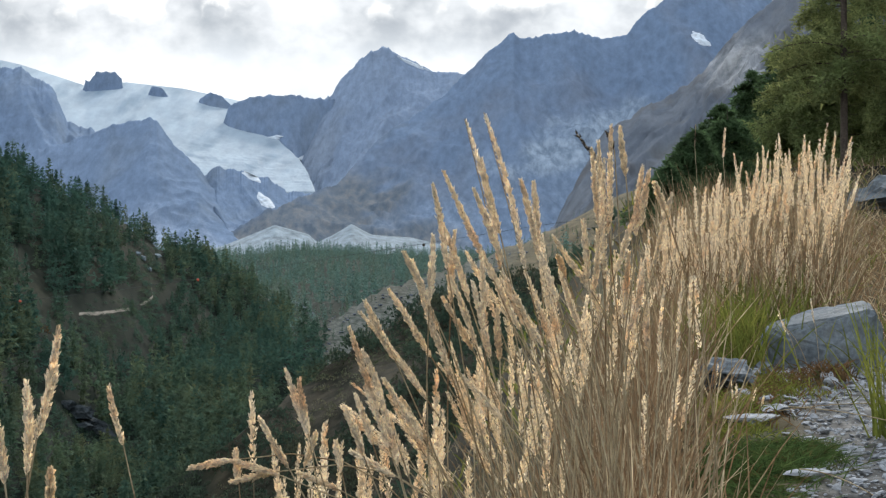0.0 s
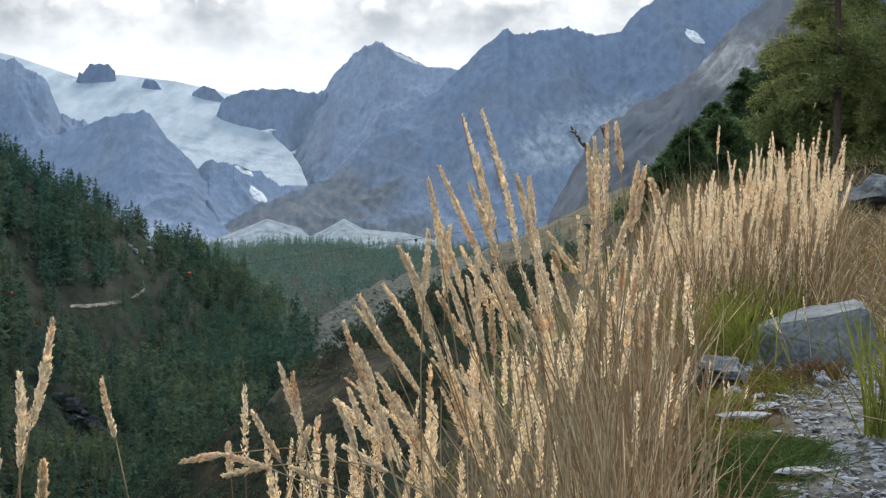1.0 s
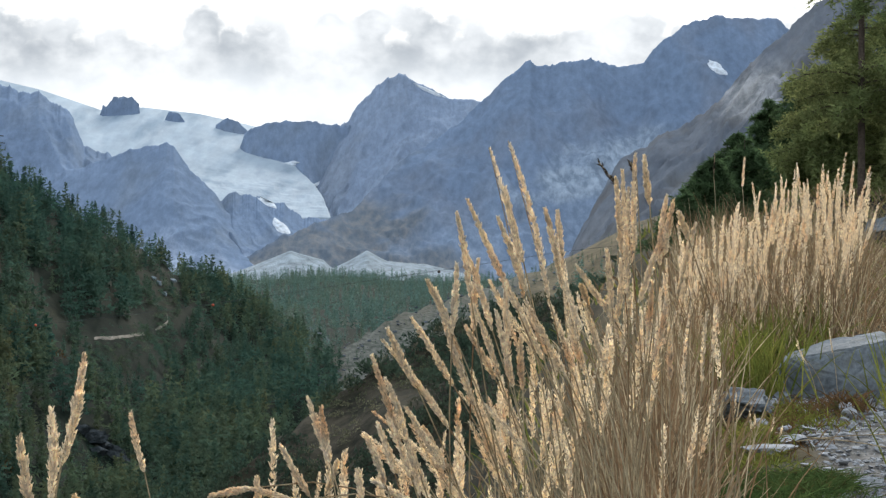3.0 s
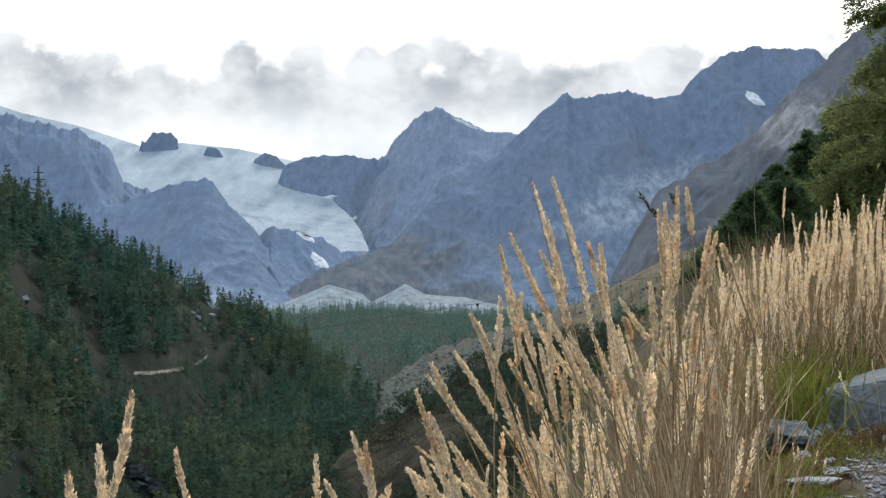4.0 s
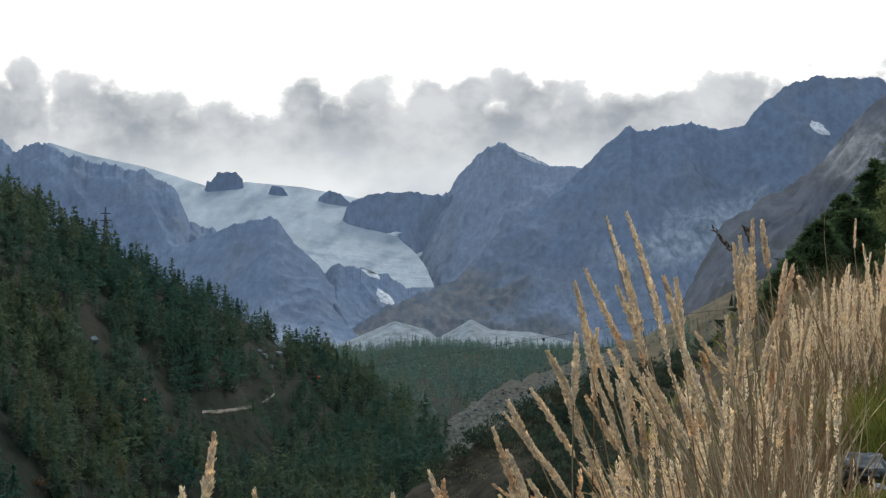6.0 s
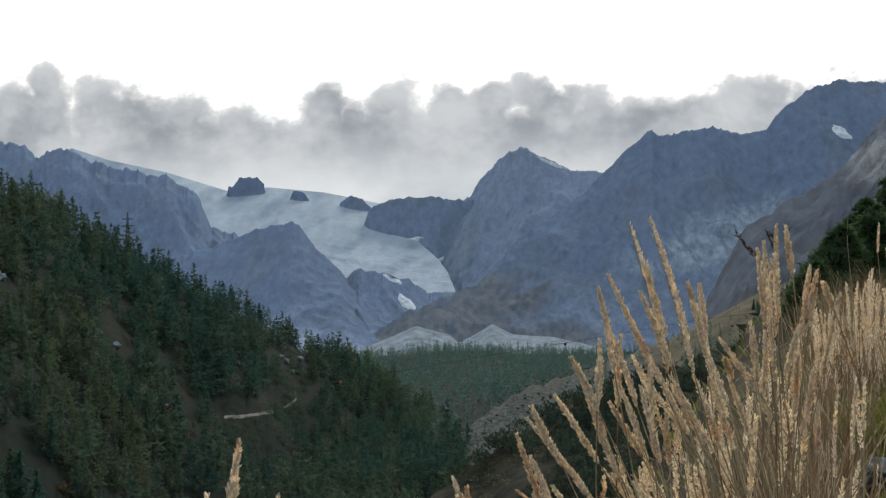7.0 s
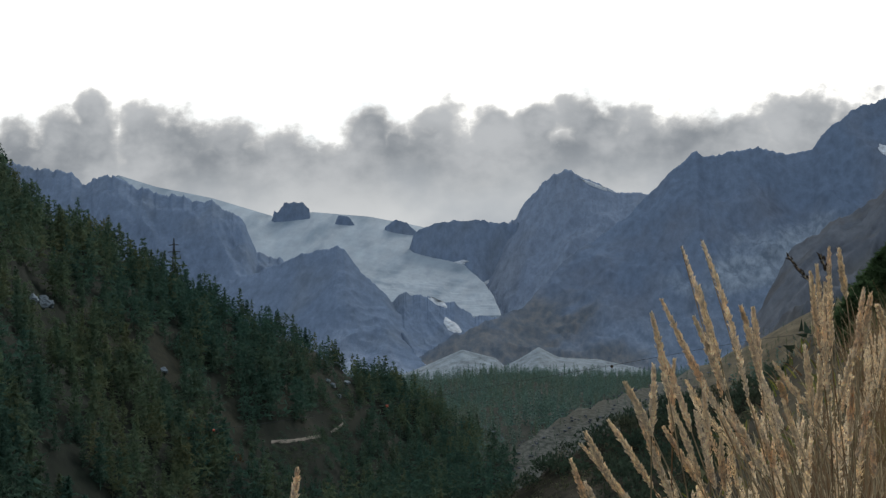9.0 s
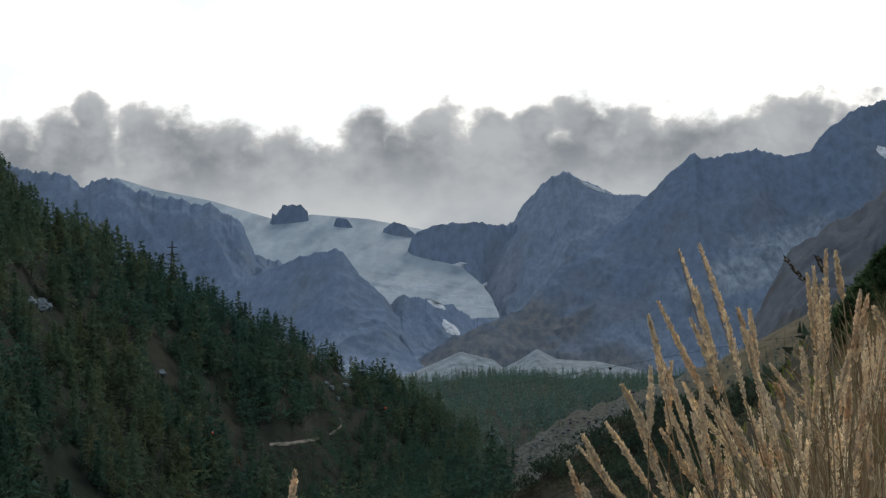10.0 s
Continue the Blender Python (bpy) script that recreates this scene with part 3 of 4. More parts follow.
for k, (u, v, size) in enumerate(((-.2085, -.088, 4.5), (-.203, -.093, 6), (-.197, -.0965, 4.5), (-.192, -.1005, 5.5), (-.1865, -.1045, 4), (-.2, -.1005, 4), (-.181, -.108, 3.5))):
    hillside_rock("rock_outcrop", "dark layered rock outcrop in the forest", u, v, (size, size * .6, size * .55), 140 + k, OUTCROP)
for k, (u, v, size) in enumerate(((-.166, -.006, 2.2), (-.169, -.003, 1.6), (-.1585, -.0045, 2.4), (-.1625, -.012, 1.8), (-.338, .046, 3.0), (-.333, .044, 3.6), (-.328, .043, 2.4), (-.262, .004, 2.2))):
    hillside_rock("boulder", "pale boulder showing between the forest trees", u, v, (size, size * .8, size * .7), 60 + k, MORAINE)


def build_talus_blocks():
    rng = np.random.default_rng(29)
    forms = [rock_arrays((1, .8, .6), 200 + i, 1, .3) for i in range(6)]
    parts = []
    u, y = rng.uniform(-.09, .13, 3600), rng.uniform(480, 960, 3600)
    z = land(u * y, y)
    on = land(u * y, y, "talus")
    for k in np.nonzero(on)[0]:
        size = .3 + 1.1 * rng.uniform() ** 4
        v, f = forms[int(rng.integers(6))]
        parts.append((v * size + np.array((u[k] * y[k], y[k], z[k] + size * .2)), f))
    tagged(mesh("talus_blocks", *joined(parts), ROCK_RIGHT), "scattered grey blocks on the stony slope", "rocks", kind="stuff")


# ---- conifers ----


def tree_arrays(width, boughs, per, rng, rounded=0.0, bare=.08, size=.075):
    """Crown of a far tree one metre high: boughs at uneven heights, each a loose spray of small clumps of needles."""
    f = np.clip((np.arange(boughs) + rng.uniform(-.9, .9, boughs)) / boughs, 0, 1)
    cone = (1 - f) ** rng.uniform(.6, 1.0) + .04
    dome = np.sqrt(np.clip(np.sin(np.pi * (.16 + .82 * f)), .02, 1))
    lump = 1 + .35 * np.sin(f * rng.uniform(9, 17) + rng.uniform(0, 6))
    length = width * (cone * (1 - rounded) + dome * rounded * .8) * lump * rng.uniform(.55, 1.2, boughs)
    a = 2.4 * np.arange(boughs) + rng.uniform(-.6, .6, boughs)
    lift = rng.uniform(-.45, .30, boughs)
    k = np.repeat(np.arange(boughs), per)
    n = len(k)
    q = rng.uniform(.12, 1.05, n)
    b = a[k] + rng.normal(0, .30, n)
    r = length[k] * q
    p = np.stack([np.cos(b) * r, np.sin(b) * r, bare + (1 - bare) * f[k] + lift[k] * r + rng.normal(0, .014, n)], -1)
    d = np.stack([np.cos(b), np.sin(b), rng.uniform(-.7, .8, n)], -1) + rng.normal(0, .55, (n, 3))
    d /= np.linalg.norm(d, axis=1)[:, None]
    e = np.cross(d, rng.normal(0, 1, (n, 3)))
    e /= np.linalg.norm(e, axis=1)[:, None]
    sz = (size * rng.uniform(.6, 1.35, n) * (.55 + .45 * length[k] / length.max()))[:, None]
    V = np.stack([p - e * sz * .27 - d * sz * .3, p + e * sz * .27 - d * sz * .3, p + d * sz], 1).reshape(-1, 3)
    return V, np.arange(3 * n).reshape(-1, 3)


def bough_arrays(h, width, boughs, tufts, size, rng, droop=.2, bare=.06, rise=.25):
    """Crown of a near conifer: limbs that leave the trunk all round, each set with many small tufts of needles."""
    f = np.sort(rng.uniform(0, 1, boughs)) ** .9
    length = width * ((1 - f) ** .8 * rng.uniform(.55, 1.12, boughs) + .06)
    a = rng.uniform(0, 2 * np.pi, boughs)
    z0 = h * (bare + (1 - bare) * f * .985)
    limbs = []
    V = []
    for k in range(boughs):
        out = np.array([math.cos(a[k]), math.sin(a[k]), 0])
        side = np.array([-out[1], out[0], 0])
        t = np.linspace(0, 1, 5)[:, None]
        line = out * length[k] * t + np.array([0, 0, 1]) * (z0[k] + length[k] * (rise * t - (rise + droop) * t ** 2))
        limbs.append(tube(line, np.linspace(.012, .003, 5) * h / 8 + .002, 3))
        n = max(6, int(tufts * length[k] / width))
        n = int(n * 1.7)
        q = rng.uniform(.08, 1.04, n)
        across = rng.normal(0, 1, n) * length[k] * .17 * (1.15 - q)
        p = out * (length[k] * q)[:, None] + side * across[:, None]
        p[:, 2] += z0[k] + length[k] * (rise * q - (rise + droop) * q ** 2) + rng.normal(-.03, .07, n) * length[k]
        d = out * .5 + side * np.sign(across)[:, None] * rng.uniform(.1, 1.0, n)[:, None] + rng.normal(0, .55, (n, 3))
        d /= np.linalg.norm(d, axis=1)[:, None]
        e = np.cross(d, rng.normal(0, 1, (n, 3)))
        e /= np.linalg.norm(e, axis=1)[:, None]
        sz = (size * .75 * rng.uniform(.6, 1.5, n))[:, None]
        V.append(np.stack([p - e * sz * .16, p + e * sz * .16, p + d * sz], 1).reshape(-1, 3))
    V = np.concatenate(V)
    return (V, np.arange(len(V)).reshape(-1, 3)), joined(limbs)


def dome_arrays(n, rng):
    """A low shrub: many small pointed leaves over an uneven dome one metre high."""
    a, f = rng.uniform(0, 2 * np.pi, n), rng.uniform(0, 1, n) ** .6
    lump = .75 + .5 * smooth_noise(3 + 2 * np.cos(a), 3 + 2 * np.sin(a), int(rng.integers(99)))
    r = 1.1 * np.sqrt(1 - f * f) * lump * rng.uniform(.7, 1.05, n)
    p = np.stack([np.cos(a) * r, np.sin(a) * r, f * lump * rng.uniform(.7, 1.05, n)], -1)
    d = p * np.array((.7, .7, .8)) + rng.normal(0, .5, (n, 3)) + np.array((0, 0, .35))
    d /= np.linalg.norm(d, axis=1)[:, None]
    e = np.cross(d, rng.normal(0, 1, (n, 3)))
    e /= np.linalg.norm(e, axis=1)[:, None]
    s = rng.uniform(.16, .34, n)[:, None]
    V = np.stack([p - e * s * .35, p + e * s * .35, p + d * s], 1).reshape(-1, 3)
    return V, np.arange(3 * n).reshape(-1, 3)


def trunk_arrays(h, r, sides=6, rings=6, lean=0.0):
    z = np.linspace(-.04, 1, rings)[:, None] * h
    a = np.linspace(0, 2 * np.pi, sides, endpoint=False)[None, :]
    rad = r * (1 - .92 * np.clip(z / h, 0, 1))
    v = np.stack([rad * np.cos(a) + lean * z, rad * np.sin(a) + z * 0, z + 0 * a], -1).reshape(-1, 3)
    q = grid_faces(rings, sides, True)
    return v, np.concatenate([q[:, [0, 1, 2]], q[:, [0, 2, 3]]])


def scatter(name, label, places, kinds, mat, group=""):
    """Joins many conifers, turned and scaled, into one object."""
    V, F, T, base = [], [], [], 0
    rng = np.random.default_rng(len(places))
    for x, y, z, h, turn, kind in places:
        v, f = kinds[kind]
        c, s = math.cos(turn), math.sin(turn)
        w = v * h
        V.append(np.stack([w[:, 0] * c - w[:, 1] * s + x, w[:, 0] * s + w[:, 1] * c + y, w[:, 2] + z], -1))
        F.append(f + base)
        T.append(np.full(len(v), np.clip(rng.uniform() ** 2.2 + 1.6 * (smooth_noise(x / 38, y / 55, 91) - .62), 0, 1)))
        base += len(v)
    ob = mesh(name, np.concatenate(V), np.concatenate(F), mat, attributes={"tone": np.concatenate(T)})
    return tagged(ob, label, "forest", kind="stuff")


def joined(parts):
    V, F, base = [], [], 0
    for v, f in parts:
        V.append(v), F.append(f + base)
        base += len(v)
    return np.concatenate(V), np.concatenate(F)


def spread(rng, n, u0, u1, y0, y1, keep, low, high, kinds, sink=.3):
    """n places between two bearings and two distances where keep(u, x, y) holds, with heights."""
    u, y = rng.uniform(u0, u1, n), np.sqrt(rng.uniform(y0 ** 2, y1 ** 2, n))
    x = u * y
    ok = keep(u, x, y)
    u, x, y = u[ok], x[ok], y[ok]
    z = land(x, y) - sink
    k = len(x)
    h = rng.uniform(low, high, k) * (.7 + .5 * smooth_noise(x / 50, y / 50, 73))
    return list(zip(x, y, z, h, rng.uniform(0, 6.3, k), rng.integers(0, kinds, k)))


build_talus_blocks()


def build_forest():
    rng = np.random.default_rng(3)
    def tree(boughs, per, size, low=.22, high=.36):
        return joined([tree_arrays(rng.uniform(low, high), boughs, per, rng, rng.choice([0, 0, .2, .5]), rng.uniform(.05, .14), size), trunk_arrays(1, .012, 3, 2)])
    kinds = [tree(36, 10, .084) for _ in range(9)] + [tree(26, 6, .112) for _ in range(9)]
    small = [tree(20, 4, .095, .14, .22) for _ in range(6)]
    shrub = [dome_arrays(60, rng) for _ in range(6)]

    def hillside(u, x, y):
        d = crest(LEFT_HILL, u)[1]
        return (land(x, y, "hill") | (y < 760) | (u < -.085)) & ~(land(x, y, "talus") & (u + .03 * (fbm(x / 18, y / 40, 49) - .5) > -.066)) & ~land(x, y, "spur") & (y < d + 25) & ((y > 260) | (u < -.12)) & (thinning(x, y) < smooth_noise(x / 5, y / 5, 65) + .75) & (smooth_noise(x / 34, y / 55, 71) > .05 + .15 * (smooth_noise(x / 120, y / 90, 72) > .75))
    spots = np.array(OPEN_SPOTS)

    def lowered(places):
        """Keeps the trees in front of the trail and the rocks low, so that these can be seen."""
        for x, y, z, h, turn, kind in places:
            gap = spots[:, 1] - y
            before = (np.abs(x / y - spots[:, 0] / spots[:, 1]) * spots[:, 1] < 6.0) & (gap > -3) & (gap < 80)
            if before.any():
                h = min(h, .29 * float(gap[before].min()) - 1.0)
            if h > 1.5:
                yield x, y, z, h, turn, kind + (9 if y > 640 else 0)
    scatter("forest_hillside", "dense dark spruce and larch forest on the hillside", list(lowered(spread(rng, 7000, -.43, -.03, 130, 1150, hillside, 5, 18.5, 9) + spread(rng, 3000, -.43, -.05, 480, 1080, lambda u, x, y: hillside(u, x, y) & (y > crest(LEFT_HILL, u)[1] - 45), 5, 14, 9))), kinds, NEEDLES_FAR)
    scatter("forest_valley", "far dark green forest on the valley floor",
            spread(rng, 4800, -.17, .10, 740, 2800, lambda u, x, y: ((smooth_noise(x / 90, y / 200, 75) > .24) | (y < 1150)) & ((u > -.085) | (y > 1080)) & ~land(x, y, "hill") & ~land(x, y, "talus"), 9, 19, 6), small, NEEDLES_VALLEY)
    low = []
    for p in OPEN_SPOTS:
        for _ in range(22):
            y = p[1] - rng.uniform(1.5, 45)
            x = (p[0] / p[1]) * y + rng.uniform(-5, 5)
            low.append((x, y, float(land(x, y)) - .1, rng.uniform(.7, min(2.2, .8 + .1 * (p[1] - y))), rng.uniform(0, 6.3), int(rng.integers(6))))
    scatter("undergrowth", "low green shrubs beside the trail and the rocks", low, [dome_arrays(44, rng) for _ in range(6)], NEEDLES_FAR)
    scatter("autumn_shrubs", "small orange-brown shrubs between the hillside trees",
            spread(rng, 110, -.38, -.07, 330, 900, lambda u, x, y: smooth_noise(x / 25, y / 40, 81) > .72, 2.5, 6, 6, .2), shrub, RED_HERB)
    scatter("scattered_trees", "scattered small conifers on the stony slope",
            spread(rng, 1500, -.11, .14, 300, 1000, lambda u, x, y: (smooth_noise(x / 30, y / 45, 77) > .47) & land(x, y, "talus"), 1.2, 5, 6) + spread(rng, 420, .0, .15, 500, 900, lambda u, x, y: (smooth_noise(x / 40, y / 45, 78) > .4), 5, 11, 6), small, NEEDLES_FAR)
    tussock = [dome_arrays(34, rng) for _ in range(6)]
    scatter("dry_scrub", "low brownish scrub and dry grass on the near slope",
            spread(rng, 3600, -.2, .17, 40, 250, lambda u, x, y: smooth_noise(x / 6, y / 9, 83) > .42, .25, .95, 6, .1), tussock, DRY_SCRUB)
    scatter("juniper_scrub", "low dark juniper scrub on the near slope",
            spread(rng, 3400, -.2, .16, 40, 242, lambda u, x, y: smooth_noise(x / 11, y / 18, 79) > .32, .5, 1.8, 6, .15), shrub, JUNIPER)


build_forest()


def conifer(name, label, u, d, h, width, boughs, tufts, size, mat, seed, droop, bare):
    rng = np.random.default_rng(seed)
    x = u * d
    tree = empty(name, (x, d, float(land(x, d)) - .1))
    crown, limbs = bough_arrays(h, width, boughs, tufts, size, rng, droop, bare)
    trunk = mesh("trunk", *trunk_arrays(h, h * .004 + .02, 9, 8), BARK, tree, True)
    tagged(mesh("branchwork", *limbs, BARK, trunk), kind="stuff")
    mesh("crown", *crown, mat, tree)
    return tagged(tree, label, "conifer", "conifers above the path")


conifer("larch_tree", "tall larch with thin dark trunk and yellowish needles", .2214, 24, 8.5, 1.05, 150, 300, .10, NEEDLES_LARCH, 31, .1, .13)
conifer("larch_tree", "bushy larch with yellowish green needles", .208, 28, 2.6, 1.4, 190, 330, .10, NEEDLES_LARCH, 32, .1, .03)
conifer("larch_tree", "bushy larch with yellowish green needles", .250, 27, 5.0, 1.6, 180, 300, .10, NEEDLES_LARCH, 37, .1, .03)
conifer("spruce_tree", "dark green spruce behind the larches", .234, 32, 3.7, 1.6, 170, 300, .12, NEEDLES, 36, .1, .03)
conifer("spruce_tree", "dark green spruce on the slope edge", .190, 31, 2.5, 1.25, 170, 300, .10, NEEDLES, 33, .1, .02)
conifer("spruce_tree", "small dark spruce on the slope edge", .171, 32, 2.1, 1.1, 150, 280, .10, NEEDLES, 38, .1, .02)
conifer("spruce_tree", "small dark spruce on the slope edge", .153, 33, 1.6, 1.0, 140, 280, .10, NEEDLES, 34, .1, .02)
conifer("spruce_tree", "low dark spruce above the tall grass", .124, 20, .62, .5, 90, 200, .08, NEEDLES, 40, .1, .0)
conifer("spruce_tree", "low dark spruce above the tall grass", .140, 21, .85, .65, 90, 200, .08, NEEDLES, 41, .1, .0)
conifer("spruce_tree", "low dark spruce above the tall grass", .157, 22, 1.05, .75, 90, 200, .08, NEEDLES, 42, .1, .0)
conifer("spruce_tree", "low dark spruce on the slope edge", .134, 34, .95, .9, 120, 260, .10, NEEDLES, 35, .1, .0)


def build_ridge_trees():
    """Single trees that stand out on the skyline of the wooded hill."""
    rng = np.random.default_rng(41)
    for u, h, w in ((-.353, 15, 2.6), (-.343, 11, 2.2), (-.322, 10, 2.0), (-.305, 13, 2.8), (-.29, 11, 2.0), (-.272, 12, 2.2), (-.262, 10, 1.8), (-.249, 11, 2.0), (-.241, 12, 2.2), (-.232, 15, 2.9),
                    (-.214, 10, 2.0), (-.197, 11, 2.2), (-.181, 10, 2.0), (-.165, 11, 2.3), (-.148, 12, 2.6), (-.137, 14, 3.0), (-.126, 11, 2.4)):
        d = float(crest(LEFT_HILL, u)[1]) + rng.uniform(-6, 4)
        tree = empty("conifer", (u * d, d, float(land(u * d, d)) - .2))
        crown, limbs = bough_arrays(h, w, 46, 34, .95, rng, .15, .12)
        trunk = mesh("trunk", *trunk_arrays(h, .16, 6, 5), BARK, tree, True)
        tagged(mesh("branchwork", *limbs, BARK, trunk), kind="stuff")
        mesh("crown", *crown, NEEDLES_FAR, tree)
        tagged(tree, "dark conifer standing out on the wooded ridge", "conifer", "ridge trees")


build_ridge_trees()

# ---- tall grass ----


def head_arrays(base, tip, rmax, n, rng, size, bow=0.0):
    """A feathery panicle: short pointed spikelets set round the axis from base to tip."""
    base, tip = np.array(base, float), np.array(tip, float)
    axis = tip - base
    length = np.linalg.norm(axis)
    ax = axis / length
    e1 = np.cross(ax, (0.2, 1, 0.1))
    e1 /= np.linalg.norm(e1)
    e2 = np.cross(ax, e1)
    nb = int(np.clip(length / (rmax * .25), 12, 110))
    sb = (np.arange(nb) + rng.uniform(.1, .9, nb)) / nb * .97
    ab = 2.4 * np.arange(nb) + rng.uniform(-.5, .5, nb)
    reach = rmax * 1.35 * (sb + .05) ** .35 * (1.03 - sb) ** .7 * rng.uniform(.55, 1.1, nb)
    pick = rng.choice(nb, n, p=(reach + rmax * .15) / (reach + rmax * .15).sum())
    q = rng.uniform(0, 1, n) ** .62
    r = reach[pick] * q
    ang = ab[pick] + rng.normal(0, .55, n)
    rad = np.cos(ang)[:, None] * e1 + np.sin(ang)[:, None] * e2
    s = np.clip(sb[pick] + q * reach[pick] * 2.1 / length - .02, 0, 1)
    p = base + axis * s[:, None] + rad * r[:, None] + e1 * (bow * length * np.sin(np.pi * s))[:, None]
    lift = rng.uniform(.1, .65, n)[:, None]
    d = ax * np.cos(lift) + rad * np.sin(lift)
    side = np.cross(d, rad)
    side /= np.linalg.norm(side, axis=1)[:, None] + 1e-9
    up = np.cross(side, d)
    ln = (size * rng.uniform(.7, 1.3, n))[:, None]
    wd = ln * .25
    V = np.stack([p + side * wd, p - side * wd * .5 + up * wd * .85, p - side * wd * .5 - up * wd * .85, p + d * ln], 1).reshape(-1, 3)
    f = np.array([(0, 1, 3), (1, 2, 3), (2, 0, 3)])
    F = (f[None] + 4 * np.arange(n)[:, None, None]).reshape(-1, 3)
    return V, F


def stalk(tuft, tip, base, root, n, rng, rmax=.0064, size=.0039, head_mat=STRAW):
    """One stem with its seed head, as parts of a tuft."""
    tip, base, root = map(np.array, (tip, base, root))
    way = base - tip
    way = way / np.linalg.norm(way)
    reach = np.linalg.norm(root - base)
    pts = bezier(root, base + way * reach * .5, base, 12)
    pts = np.concatenate([pts, base + (tip - base) * np.linspace(.12, .97, 5)[:, None]])
    rad = np.linspace(.0016, .0006, len(pts))
    stem = mesh("stem", *tube(pts, rad), STEM, tuft, True)
    v, f = head_arrays(base, tip, rmax, n, rng, size, rng.uniform(-.03, .03))
    mesh("seed_head", v, f, head_mat, stem)


def ribbon(root, tip, sag, width, n=6):
    p = bezier(root, (np.array(root) * .45 + np.array(tip) * .55 + np.array(sag)), tip, n)
    t = np.gradient(p, axis=0)
    s = np.cross(t, (0.3, 1, 0.2))
    s /= np.linalg.norm(s, axis=1)[:, None] + 1e-9
    w = width * np.sqrt(np.linspace(1, .02, n))[:, None]
    v = np.stack([p - s * w, p + s * w], 1).reshape(-1, 3)
    i = np.arange(n - 1) * 2
    q = np.stack([i, i + 1, i + 3, i + 2], -1)
    return v, np.concatenate([q[:, [0, 1, 2]], q[:, [0, 2, 3]]])


# seed heads: tip x, tip z, base x, base z, distance
TALL_HEADS = [(0.028, 0.184, 0.078, -0.028, 2.48), (0.053, 0.189, 0.109, -0.027, 2.42), (0.051, 0.127, 0.078, 0.019, 2.49), (0.038, 0.08, 0.077, -0.019, 2.36), (-0.002, 0.109, 0.067, -0.042, 2.44),
              (-0.015, 0.088, 0.005, -0.027, 2.4), (-0.001, 0.033, 0.035, -0.073, 2.46), (-0.014, 0.019, -0.019, -0.071, 2.37), (0.016, 0.026, 0.01, -0.074, 2.47), (0.102, 0.094, 0.126, -0.004, 2.43),
              (0.124, 0.094, 0.13, 0.004, 2.48), (0.12, 0.019, 0.153, -0.071, 2.42), (0.05, 0.003, 0.055, -0.132, 2.41), (0.062, -0.02, 0.104, -0.111, 2.46), (-0.044, -0.013, -0.007, -0.113, 2.49),
              (-0.029, -0.065, 0.01, -0.169, 2.4), (-0.077, -0.054, -0.017, -0.15, 2.49), (-0.003, -0.065, 0.04, -0.14, 2.48), (0.037, -0.041, 0.061, -0.144, 2.37)]
RIGHT_HEADS = [(0.214, 0.147, 0.225, 0.033, 2.62), (0.226, 0.16, 0.24, 0.021, 2.63), (0.249, 0.188, 0.246, 0.038, 2.66), (0.255, 0.176, 0.264, 0.103, 2.62), (0.226, 0.131, 0.228, -0.043, 2.55),
               (0.289, 0.122, 0.277, 0.017, 2.6), (0.295, 0.112, 0.282, 0.029, 2.6), (0.276, 0.052, 0.247, -0.037, 2.6), (0.337, 0.084, 0.309, -0.028, 2.66), (0.298, 0.093, 0.316, 0.052, 2.58),
               (0.196, 0.042, 0.205, -0.044, 2.56), (0.156, 0.02, 0.213, -0.064, 2.6), (0.222, 0.029, 0.218, -0.061, 2.62), (0.167, -0.011, 0.18, -0.044, 2.66), (0.2, -0.024, 0.233, -0.121, 2.61),
               (0.285, -0.027, 0.264, -0.117, 2.57), (0.299, -0.069, 0.298, -0.152, 2.66), (0.167, -0.032, 0.204, -0.141, 2.6), (0.27, -0.003, 0.261, -0.101, 2.62)]
LEANING_HEADS = [(-0.125, -0.099, -0.086, -0.214, 2.38), (-0.106, -0.129, -0.076, -0.209, 2.34), (-0.105, -0.067, -0.065, -0.148, 2.41), (-0.116, -0.081, -0.023, -0.202, 2.42), (-0.13, -0.203, -0.104, -0.268, 2.34),
                 (-0.117, -0.191, -0.093, -0.257, 2.37), (-0.105, -0.178, -0.072, -0.26, 2.36), (-0.084, -0.183, -0.059, -0.28, 2.33), (-0.079, -0.165, -0.026, -0.248, 2.34), (-0.058, -0.198, -0.012, -0.279, 2.44),
                 (-0.074, -0.224, -0.047, -0.307, 2.43), (-0.124, -0.264, -0.063, -0.297, 2.36), (-0.145, -0.257, -0.136, -0.298, 2.41), (-0.052, -0.003, -0.017, -0.074, 2.32), (0.008, -0.035, 0.044, -0.133, 2.44),
                 (0.078, -0.041, 0.121, -0.123, 2.39), (0.072, -0.079, 0.075, -0.151, 2.42)]
